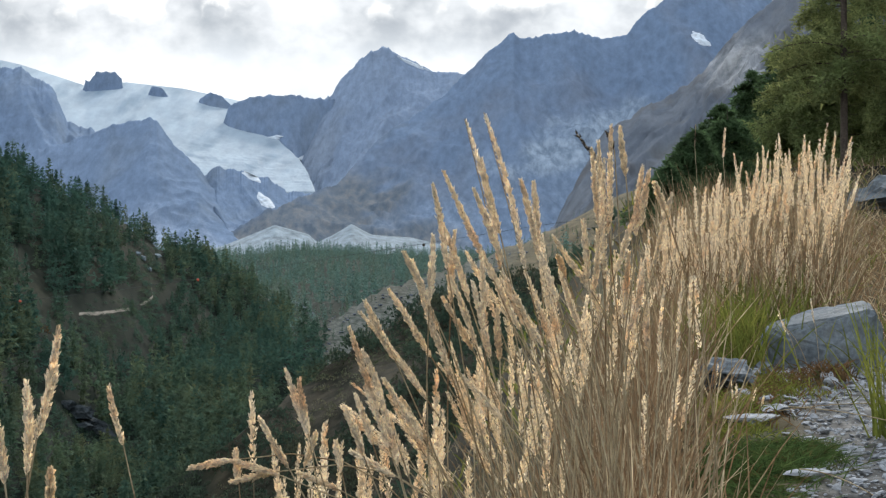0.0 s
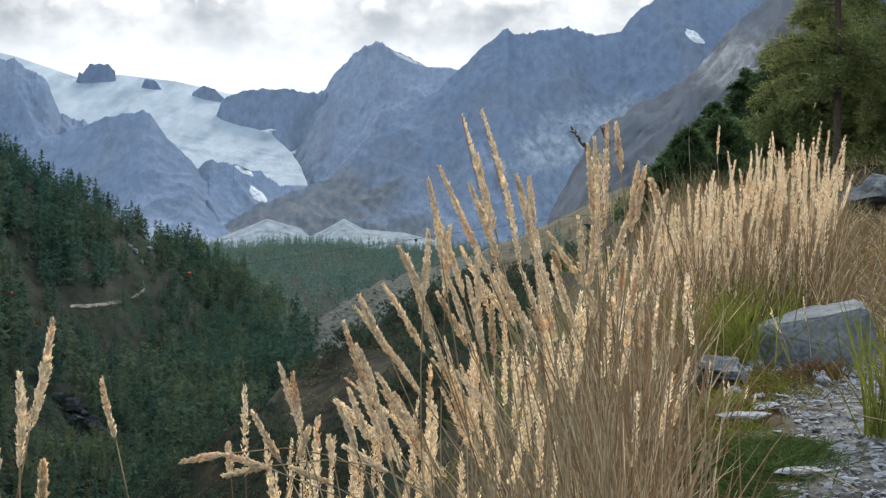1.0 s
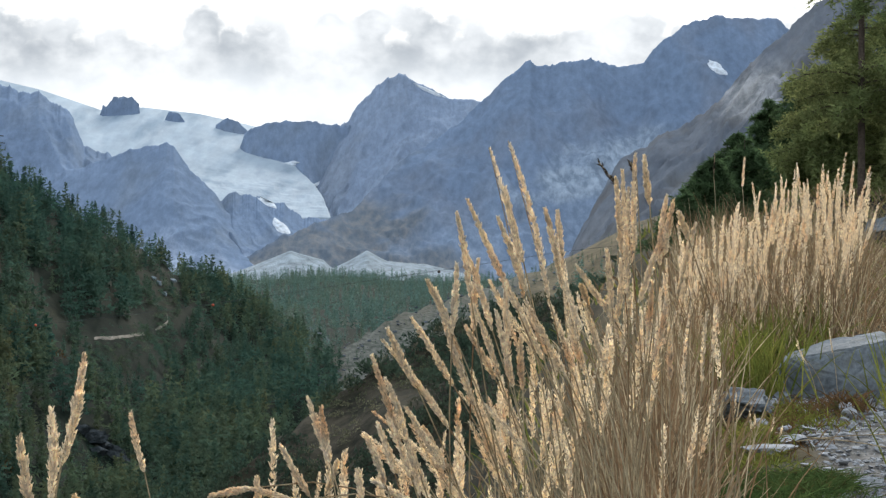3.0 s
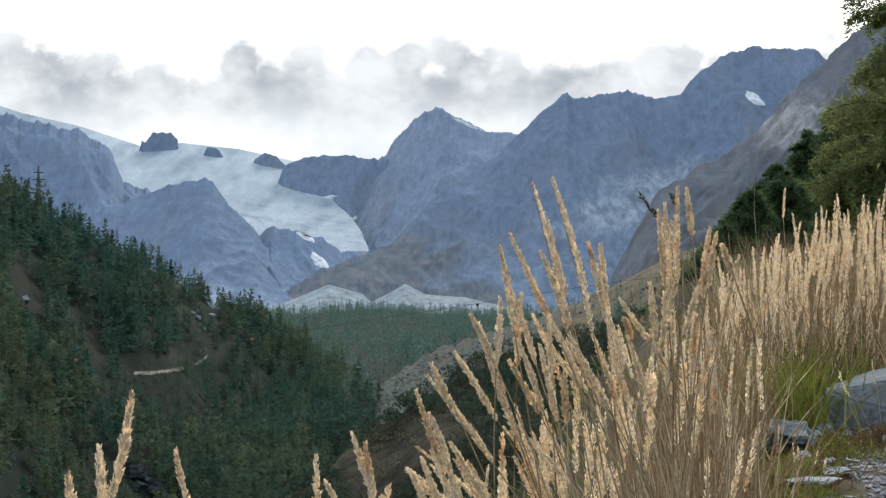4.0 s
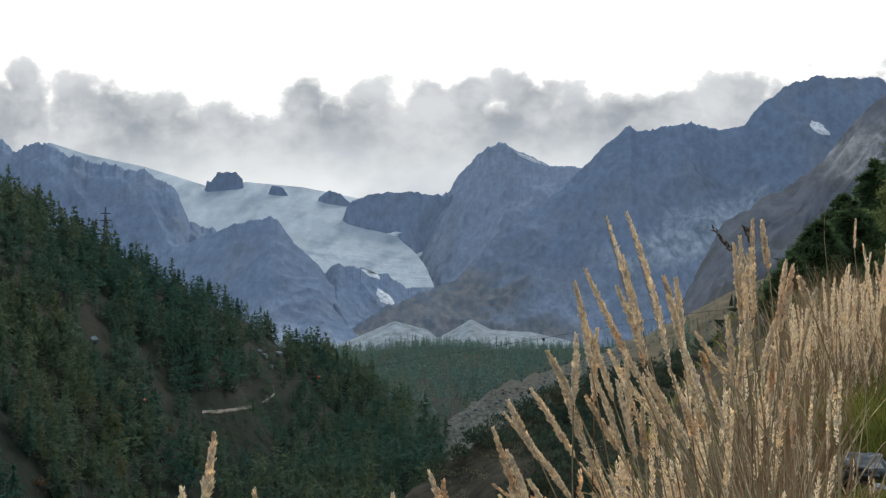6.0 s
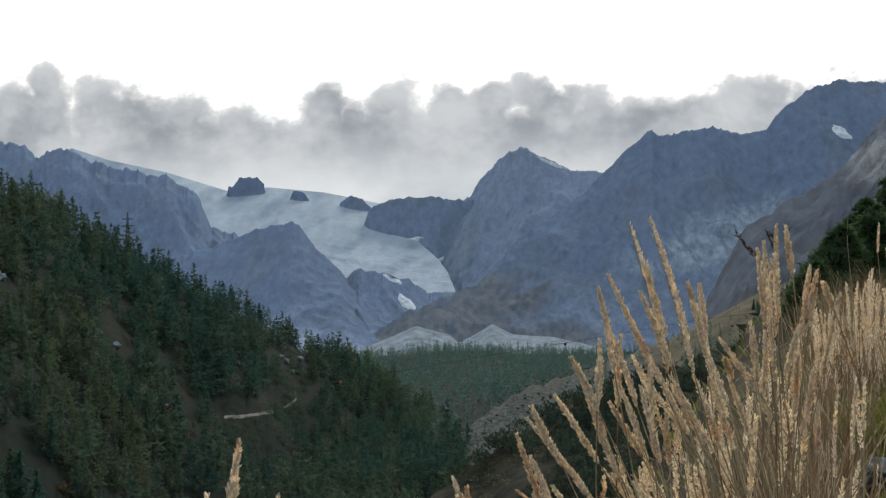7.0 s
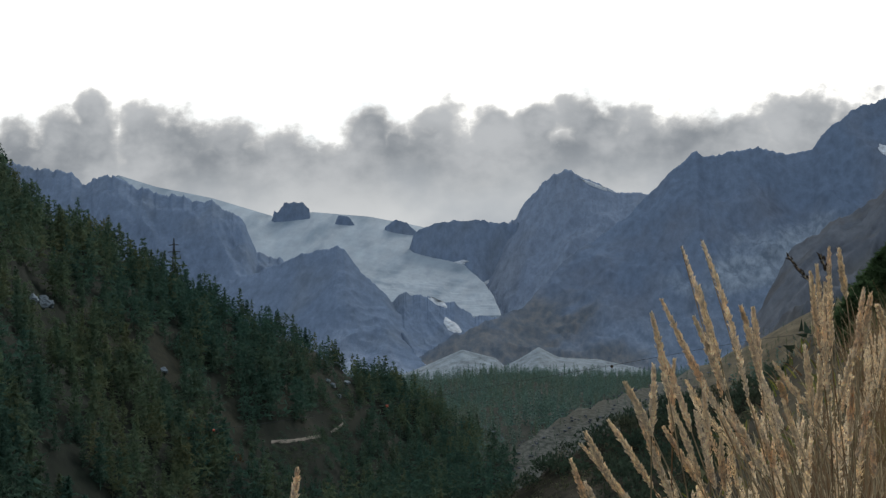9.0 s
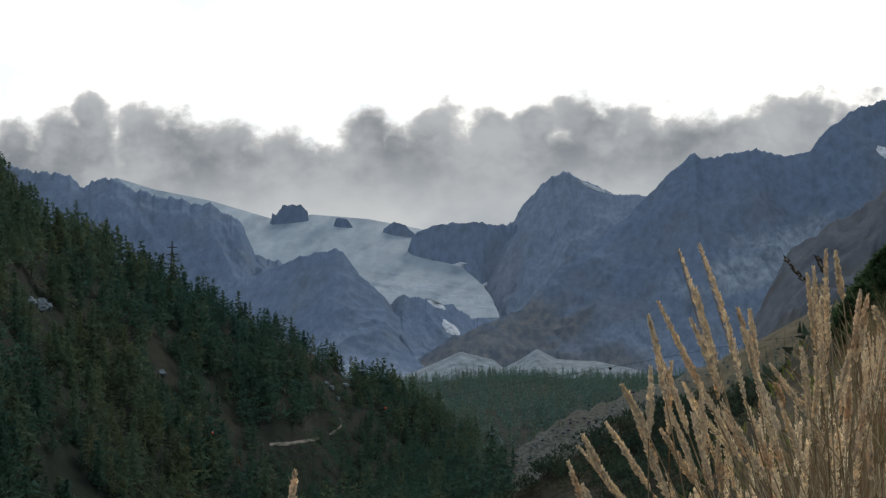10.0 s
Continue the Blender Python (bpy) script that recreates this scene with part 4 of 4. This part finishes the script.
LOW_HEADS = [(-0.21, -0.156, -0.178, -0.243, 2.37), (-0.19, -0.169, -0.178, -0.244, 2.38), (-0.243, -0.219, -0.204, -0.289, 2.38), (-0.347, -0.298, -0.289, -0.288, 2.47), (-0.28, -0.278, -0.217, -0.299, 2.39),
             (-0.283, -0.308, -0.222, -0.296, 2.4), (-0.2, -0.304, -0.143, -0.328, 2.46), (-0.172, -0.248, -0.19, -0.297, 2.46), (-0.276, -0.267, -0.271, -0.311, 2.39), (0.074, -0.026, 0.13, -0.129, 2.37),
             (0.107, -0.027, 0.145, -0.133, 2.44), (0.123, -0.011, 0.154, -0.128, 2.35), (0.293, -0.04, 0.284, -0.165, 2.38), (0.325, -0.041, 0.317, -0.14, 2.45), (0.339, -0.037, 0.334, -0.11, 2.46),
             (0.023, -0.166, 0.078, -0.224, 2.36)]
NEAR_HEADS = [(-.329, -.063, -.349, -.163, 1.55), (-.362, -.112, -.357, -.193, 1.55), (-.373, -.132, -.364, -.195, 1.5), (-.345, -.193, -.351, -.238, 1.6)]


def on_land(x, y):
    return np.array([x, y, height(x, y) - .01])


def build_tufts():
    rng = np.random.default_rng(11)
    main = empty("grass_tuft", on_land(.24, 2.5))
    tagged(main, "tall tuft of dry golden feathery grass on the bank", "grass", "tall grass tufts")
    side = empty("grass_tuft", on_land(-.02, 2.4))
    tagged(side, "leaning tuft of dry golden feathery grass on the bank", "grass", "tall grass tufts")
    near = empty("grass_tuft", on_land(-.40, 1.6))
    tagged(near, "sparse dry golden grass stalks on the slope edge", "grass", "tall grass tufts")
    lone = empty("grass_stalk", on_land(-.36, 2.3))
    tagged(lone, "single dry golden grass stalk", "grass", "tall grass tufts")

    def plant(tuft, rows, spread, n, wide=.0064):
        o = np.array(tuft.location)
        for tx, tz, bx, bz, d in rows:
            r = on_land(o[0] + rng.uniform(-spread, spread) + .25 * (bx - o[0]), o[1] + rng.uniform(-spread, spread) * .6)
            lean = rng.uniform(-.02, .02)
            stalk(tuft, np.array((tx, d + lean, tz)) - o, np.array((bx, d, bz)) - o, r - o, n, rng, wide)

    plant(main, TALL_HEADS + RIGHT_HEADS, .07, 1500)
    plant(side, LEANING_HEADS, .07, 1500)
    plant(main, [r for r in LOW_HEADS if r[2] > .2], .03, 330, .0036)
    plant(main, [r for r in LOW_HEADS if 0 < r[2] <= .2], .07, 800)
    plant(side, [r for r in LOW_HEADS if r[2] <= 0], .07, 1500)
    plant(near, NEAR_HEADS, .03, 950)
    plant(lone, [(-.419, -.168, -.402, -.247, 2.27)], .01, 560)
    # more stalks of the same tufts, lower and behind
    for tuft, count, x0, x1, z0, z1 in ((main, 6, .08, .25, -.22, -.08), (side, 18, -.09, .10, -.33, -.22)):
        o = np.array(tuft.location)
        for _ in range(count):
            bx = rng.uniform(x0, x1)
            bz = rng.uniform(z0, z1) - .5 * max(0, .10 - bx)
            d = rng.uniform(2.4, 2.95)
            ln = rng.uniform(.10, .15)
            tilt = rng.normal((bx - .26) * 2.3, .12)
            r = on_land(o[0] + .3 * (bx - o[0]) + rng.uniform(-.08, .08), o[1] + rng.uniform(-.05, .15))
            stalk(tuft, np.array((bx + ln * math.sin(tilt), d, bz + ln * math.cos(tilt))) - o, np.array((bx, d, bz)) - o, r - o, 520, rng, .0066)
    # stems and dry blades without heads
    parts = []
    for _ in range(330):
        x, y = min(rng.normal(.20, .1), rng.uniform(.24, .31)), rng.uniform(2.35, 3.0)
        r = on_land(x, y)
        h = rng.uniform(.3, .74)
        tilt = min(rng.normal((x - .26) * 1.9, .09), .06)
        tip = r + np.array((h * math.sin(tilt), rng.normal(0, .06), h * math.cos(tilt)))
        parts.append(ribbon(r, tip, (rng.normal(0, .02), 0, .02), rng.uniform(.0008, .0022)))
    tagged(mesh("dry_grass_stems", *joined(parts), STEM), "dense dry straw stems and blades at the tufts' foot", "grass", kind="stuff")


build_tufts()


def build_grass_band():
    """The belt of tall grass along the outer edge of the path, and lower growth behind it."""
    rng = np.random.default_rng(13)
    heads, stems = [], []

    def put(x, y, h, ln, n, rmax, size, tilt):
        r = on_land(x, y)
        h = min(h, np.interp(x / y, [-.3, -.14, 0, .06, .1, .128, .159, .2056, .225], [-.19, -.135, -.10, -.05, .0, .03, .048, .076, .04]) * y * rng.uniform(.62, 1.06) - r[2])
        if h < .3:
            return
        base = r + np.array(((h - ln) * math.sin(tilt), rng.normal(0, .05), (h - ln) * math.cos(tilt)))
        t2 = tilt + rng.normal(.05, .08)
        tip = base + ln * np.array((math.sin(t2), 0, math.cos(t2)))
        stems.append(tube(bezier(r, (r + base) / 2 + np.array((-.03, 0, .02)), base, 5), np.linspace(.0022, .0012, 5), 3))
        heads.append(head_arrays(base, tip, rmax, n, rng, size))

    for _ in range(26):
        y = rng.uniform(4.2, 8.2)
        x = bank_edge(y) - .24 + rng.normal(.0, .1)
        put(x, y, rng.uniform(.55, .92), rng.uniform(.15, .22), 200, .011, .009, rng.normal(.0, .1))
    for _ in range(230):
        y = rng.uniform(8.9, 11.0)
        u = rng.uniform(.118, .218)
        put(u * y, y, rng.uniform(.35, 1.0) * (.75 + .5 * float(smooth_noise(u * 160, y * 2, 97))) * (.62 + .5 * (u - .118) / .1) * 1.08, rng.uniform(.22, .32), 190, .0115, .012, rng.normal(.0, .08))
    for _ in range(70):
        y = rng.uniform(2.5, 3.6)
        x = y * rng.uniform(-.085, .075)
        put(x, y, rng.uniform(.7, 1.4), rng.uniform(.10, .16), 260, .008, .006, rng.normal(-.02, .06))
    tagged(mesh("grass_band_heads", *joined(heads), STRAW), "belt of golden feathery seed heads along the path", "grass", kind="stuff")
    blades, rusty, fresh = [], [], []
    for _ in range(5200):
        y = rng.uniform(3.6, 16)
        x = bank_edge(y) + rng.normal(-.24, .12) if y < 8.4 else y * rng.uniform(.115, .27)
        if path_mask(np.array(x), np.array(y)) > .3 and rng.uniform() < .95:
            continue
        r = on_land(x, y)
        h = rng.uniform(.25, .62) * (.4 if x / y > .222 else 1)
        (rusty if rng.uniform() < .6 else blades).append(ribbon(r, r + np.array((rng.normal(0, .14), rng.normal(0, .1), h)), (0, 0, .05), rng.uniform(.0015, .0035), 4))
    for _ in range(2600):
        y = rng.uniform(11, 27)
        r = on_land(y * rng.uniform(.12, .29), y)
        (rusty if rng.uniform() < .25 else (blades if rng.uniform() < .6 else fresh)).append(ribbon(r, r + np.array((rng.normal(0, .12), rng.normal(0, .1), rng.uniform(.07, .18))), (0, 0, .03), rng.uniform(.003, .007), 4))
    for _ in range(1500):
        y = 9 + 36 * rng.uniform() ** 1.3
        r = on_land(y * rng.uniform(-.12, .135), y)
        w = rng.uniform(.0003, .0006) * y
        (rusty if rng.uniform() < .12 else (blades if rng.uniform() < .45 else fresh)).append(ribbon(r, r + np.array((rng.normal(0, .12), rng.normal(0, .1), rng.uniform(.08, .22))), (0, 0, .04), w, 4))
    tagged(mesh("grass_band_stems", *joined(stems + blades), STEM), "dry straw stems and reddish blades along the path", "grass", kind="stuff")
    tagged(mesh("rusty_grass", *joined(rusty), RUST), "rust-brown dry grass along the path", "grass", kind="stuff")
    green = fresh
    for cx, cy, n, hh in ((1.21, 7.9, 260, .33), (1.45, 8.6, 200, .3), (1.75, 9.4, 120, .28), (1.98, 7.75, 45, .2), (1.54, 6.25, 55, .46)):
        for _ in range(n):
            wide = .13 if hh < .4 else .03
            r = on_land(rng.normal(cx, wide), rng.normal(cy, wide * 1.15))
            green.append(ribbon(r, r + np.array((rng.normal(0, .12), rng.normal(0, .08), rng.uniform(.5, 1.1) * hh)), (0, 0, .05), rng.uniform(.002, .0045), 5))
    tagged(mesh("green_grass", *joined(green), BLADE), "fresh yellow-green grass behind the boulder", "grass", kind="stuff")


build_grass_band()

# ---- stones ----


def boulder(name, label, x, y, size, turn, seed, sink=.3, cuts=4):
    ob = mesh(name, *rock_arrays(size, seed, cuts, .18 if name == "stone_slab" else .6), BOULDER if name == "rock" else STONE, smooth=False)
    ob.matrix_basis = pose(x, y, float(land(x, y)) + size[2] * (1 - sink) * .6, 0, 0, turn)
    return tagged(ob, label, "rock")


def build_boulder():
    """The wedge-shaped boulder: a hull of its main corners, cut finer and roughened."""
    bm = bmesh.new()
    for x, y, z in ((-.27, -.02, .09), (-.24, -.06, .14), (-.20, .12, .16), (.05, -.12, .20), (.08, .16, .245), (.22, -.10, .235), (.23, .14, .265), (.28, -.05, .17), (.29, .1, .15),
                    (.28, -.1, -.06), (.3, .15, -.06), (-.2, -.13, -.06), (-.28, .02, -.06), (-.2, .2, -.06), (.1, -.2, -.06), (.02, -.19, .06), (-.15, -.14, .10)):
        bm.verts.new((x, y, z))
    bmesh.ops.convex_hull(bm, input=bm.verts)
    bmesh.ops.bevel(bm, geom=bm.edges[:], offset=.012, segments=2, affect="EDGES", clamp_overlap=True)
    bmesh.ops.triangulate(bm, faces=bm.faces[:])
    for _ in range(2):
        bmesh.ops.subdivide_edges(bm, edges=[e for e in bm.edges if e.calc_length() > .03], cuts=1)
        bmesh.ops.triangulate(bm, faces=bm.faces[:])
    bm.normal_update()
    for v in bm.verts:
        k = noise.fractal(v.co * 9, 1, 2, 5) * .010 + noise.noise(v.co * 4.0) * .012
        v.co += v.normal * k
    V = np.array([v.co[:] for v in bm.verts])
    F = np.array([[v.index for v in f.verts] for f in bm.faces])
    bm.free()
    ob = mesh("boulder", V, F, BOULDER)
    x, y = 1.68, 8.1
    ob.location = (x, y, float(land(x, y)) - .01)
    tagged(ob, "large wedge-shaped grey boulder beside the path", "rock")


build_boulder()
boulder("rock", "low grey rock on the slope above the path", 4.55, 18.6, (.55, .4, .24), 15, 21, .45)
boulder("rock", "half-buried rough grey rock at the path edge", 1.17, 7.45, (.15, .13, .09), 40, 9)
boulder("rock", "small pale rock beside the boulder", 1.36, 7.75, (.06, .05, .04), 10, 11, cuts=3)
boulder("stone_slab", "pale flat stone slab lying on the path", 1.12, 6.55, (.13, .09, .022), 20, 12, .5)
boulder("stone_slab", "grey flat stone slab lying on the path", 1.24, 6.75, (.09, .07, .025), 70, 13, .5)
boulder("stone_slab", "narrow pale stone slab at the grass edge", 1.12, 5.55, (.11, .035, .018), 35, 14, .5)
boulder("stone_slab", "small grey slab on the gravel", 1.33, 5.9, (.06, .045, .02), 5, 15, .5)


def build_loose_stones():
    rng = np.random.default_rng(57)
    for k in range(22):
        y = rng.uniform(5.2, 7.7)
        x = bank_edge(y) + rng.uniform(.22, .85)
        s = rng.uniform(.018, .042)
        ob = boulder("stone", "loose flat grey stone on the gravel path", x, y, (s, s * rng.uniform(.5, .9), s * rng.uniform(.12, .25)), rng.uniform(0, 180), 300 + k, .55, 2)
        tagged(ob, group="loose stones on the path")
    for k in range(16):
        y = rng.uniform(7.0, 7.75)
        s = rng.uniform(.018, .042)
        ob = boulder("stone", "rough half-buried stone among the autumn herbs", rng.uniform(1.12, 1.62), y, (s, s * .8, s * .6), rng.uniform(0, 180), 400 + k, .5, 2)
        tagged(ob, group="stones below the boulder")


build_loose_stones()


def build_path_plants():
    rng = np.random.default_rng(23)

    def clump(cx, cy, n, sx, sy, h, w, lean=.6):
        out = []
        for _ in range(n):
            r = on_land(rng.normal(cx, sx), rng.normal(cy, sy))
            hh = h * rng.uniform(.4, 1.2)
            out.append(ribbon(r, r + np.array((rng.normal(0, hh * lean), rng.normal(0, hh * lean), hh)), (0, 0, hh * .4), w * rng.uniform(.6, 1.4), 4))
        return out
    tagged(mesh("green_cushion", *joined(clump(1.0, 5.75, 2600, .075, .13, .028, .0016, 1.7) + clump(1.13, 5.95, 2000, .08, .10, .026, .0016, 1.7) + clump(.93, 5.4, 1500, .05, .13, .028, .0016, 1.7) + clump(1.02, 5.75, 320, .1, .16, .06, .0016, .9) + clump(.87, 5.9, 1500, .05, .14, .032, .0016, 1.6)), MOSS),
           "low dark green cushion of feathery herbs beside the path", "herb", kind="stuff")
    tagged(mesh("yellow_herbs", *joined(clump(1.05, 6.9, 520, .08, .15, .05, .0024, .8) + clump(1.3, 7.3, 420, .14, .14, .03, .002, 1.1) + clump(1.02, 6.35, 420, .07, .14, .035, .002, 1.0) + clump(1.33, 7.45, 300, .06, .1, .04, .0026, .8)), BLADE), "low yellow-green herbs between the stones", "herb", kind="stuff")
    tagged(mesh("rusty_herbs", *joined(clump(1.45, 7.5, 230, .11, .13, .045, .0022, 1.0) + clump(1.25, 7.2, 260, .13, .16, .035, .0022, 1.0) + clump(1.10, 6.75, 260, .09, .18, .035, .002, 1.0) + clump(1.62, 7.6, 110, .04, .05, .07, .003, .9)), RED_HERB),
           "low orange-red autumn herbs below the boulder", "herb", kind="stuff")
    # bare stalks lying over and standing beside the path
    for x0, y0, z0, x1, y1, z1 in ((1.02, 5.2, .10, 1.22, 5.15, .03), (1.16, 6.1, .13, 1.62, 6.0, .06), (1.2, 6.5, .05, 1.65, 6.2, .12)):
        a, b = on_land(x0, y0) + (0, 0, z0), on_land(x1, y1) + (0, 0, z1)
        ob = mesh("straw", *tube(bezier(a, (a + b) / 2 + np.array((0, 0, .03)), b, 8), np.full(8, .0018)), STEM)
        tagged(ob, "bleached bare straw lying across the path", "straw", "loose straws")
    for x, y, h, lean in ((1.05, 6.5, .16, .0), (1.09, 6.5, .14, .03), (1.12, 6.5, .11, .03), (1.02, 6.3, .2, -.02), (.98, 6.6, .24, .02), (1.5, 7.6, .3, -.1), (1.56, 7.7, .26, -.14), (1.62, 7.8, .32, -.04), (1.02, 7.4, .34, .0)):
        r = on_land(x, y)
        ob = empty("grass_stalk", r)
        tip = np.array((lean, 0, h))
        stem = mesh("stem", *tube(bezier((0, 0, -.02), (lean * .2, 0, h * .5), tip * .8, 7), np.full(7, .0014)), STEM, ob)
        mesh("seed_head", *head_arrays(tip * .65, tip, .005, 90, rng, .006), STRAW, stem)
        tagged(ob, "short dry grass stalk beside the path", "grass", "short stalks")
    # dark oat-like heads that overtop the tuft, and a pale one
    for x, y, z, lean, ln, mat, label in ((.279, 3.3, .162, -.30, .062, DARK, "thin stalk with a dark drooping seed head"), (.312, 3.3, .177, -.16, .034, DARK, "thin stalk with a short dark seed head"), (1.0, 7.2, .40, .02, .09, DARK, "thin stalk with a dark upright seed head"),
                                          (1.02, 6.6, .327, .03, .11, STRAW, "single pale feathery stalk above the others")):
        r = on_land(x + .03, y)
        ob = empty("grass_stalk", r)
        b = np.array((x, y, z)) - r
        tip = b + ln * np.array((math.sin(lean * 2.2), 0, math.cos(lean * 2.2)))
        stem = mesh("stem", *tube(np.concatenate([bezier((0, 0, 0), (0, 0, b[2] * .6), b, 9), [tip]]), np.full(10, .0011)), STEM, ob)
        mesh("seed_head", *head_arrays(b, tip, .006, 26 if mat is DARK else 260, rng, .008 if mat is DARK else .007), mat, stem)
        tagged(ob, label, "grass", "tall stalks")


build_path_plants()


def trodden(x, y):
    """The uneven surface of the path."""
    return land(x, y) - .03 * path_mask(x, y) + .035 * (fbm(x * 5, y * 5, 31) - .5) + .02 * (fbm(x * 17, y * 17, 33) - .5)


def build_gravel():
    rng = np.random.default_rng(17)
    forms = [rock_arrays((1, .75, .35), 100 + i, 1) for i in range(6)]
    y = rng.uniform(4.6, 8.3, 16000)
    x = bank_edge(y) + rng.uniform(.05, 1.7, 16000)
    on = (path_mask(x, y) > rng.uniform(.1, .8, 16000)) & (x / y < .27)
    x, y = x[on], y[on]
    z = trodden(x, y)
    parts = []
    for px, py, pz in zip(x, y, z):
        s = .0035 + .026 * rng.uniform() ** 4.5
        turn = np.array(Euler((rng.normal(0, .3), rng.normal(0, .3), rng.uniform(0, 6.3))).to_matrix())
        v, f = forms[int(rng.integers(6))]
        parts.append(((v * s) @ turn.T + np.array((px, py, pz + s * .12)), f))
    tagged(mesh("gravel", *joined(parts), STONE), "grey flat stone chips and gravel of the path", "gravel", kind="stuff")


build_gravel()

# ---- pylon and cable ----


def build_line():
    x, y = -.2554 * 822, 822
    z0 = float(land(x, y))
    pylon = empty("pylon", (x, y, z0))
    tagged(pylon, "slender grey steel power pylon on the wooded ridge", "pylon")
    h = 23
    for sx, sy in ((-1, -1), (1, -1), (1, 1), (-1, 1)):
        mesh("leg", *tube([(sx * 1.2, sy * 1.2, -1), (sx * .35, sy * .35, h * .75), (sx * .15, sy * .15, h)], [.2, .17, .12]), STEEL, pylon)
    for k, w in ((.72, 3.0), (.86, 2.4)):
        mesh("cross_arm", *tube([(-w, 0, h * k), (0, 0, h * k + .3), (w, 0, h * k)], [.2, .26, .2]), STEEL, pylon)
    for i in range(6):
        a, b = i / 6, (i + 1) / 6
        wa, wb = 1.2 - .9 * a, 1.2 - .9 * b
        mesh("brace", *tube([(-wa, -wa, h * a * .8), (wb, -wb, h * b * .8)], [.12, .12]), STEEL, pylon)
    cable = empty("cable", (0, 500, 0))
    tagged(cable, "thin aerial cable with round marker balls across the valley", "cable")
    us = np.linspace(-.40, .10, 40)
    vs = np.interp(us, [-.4, -.2339, -.1357, -.0982, -.0109, .1], [-.047, -.0288, -.0172, -.0105, .0023, .02])
    vs = np.convolve(np.pad(vs, 4, mode="edge"), np.ones(9) / 9, "valid")
    mesh("wire", *tube(np.stack([us * 500, us * 0, vs * 500], -1), np.full(40, .05)), STEEL, cable)
    red = material("marker_red", [(.45, .10, .06), (.5, .13, .08)], 1, 5, .5, 0)
    for k, (u, v) in enumerate(((-.30, -.0365), (-.2339, -.0288), (-.1357, -.0172), (-.0109, .0018))):
        bm = bmesh.new()
        bmesh.ops.create_uvsphere(bm, u_segments=12, v_segments=8, radius=.42)
        V = np.array([q.co[:] for q in bm.verts])
        tri = bmesh.ops.triangulate(bm, faces=bm.faces[:])["faces"]
        F = np.array([[q.index for q in f.verts] for f in bm.faces])
        bm.free()
        mesh("marker_ball", V + (u * 500, 0, v * 500), F, red if k < 3 else DARK, cable, True)


build_line()
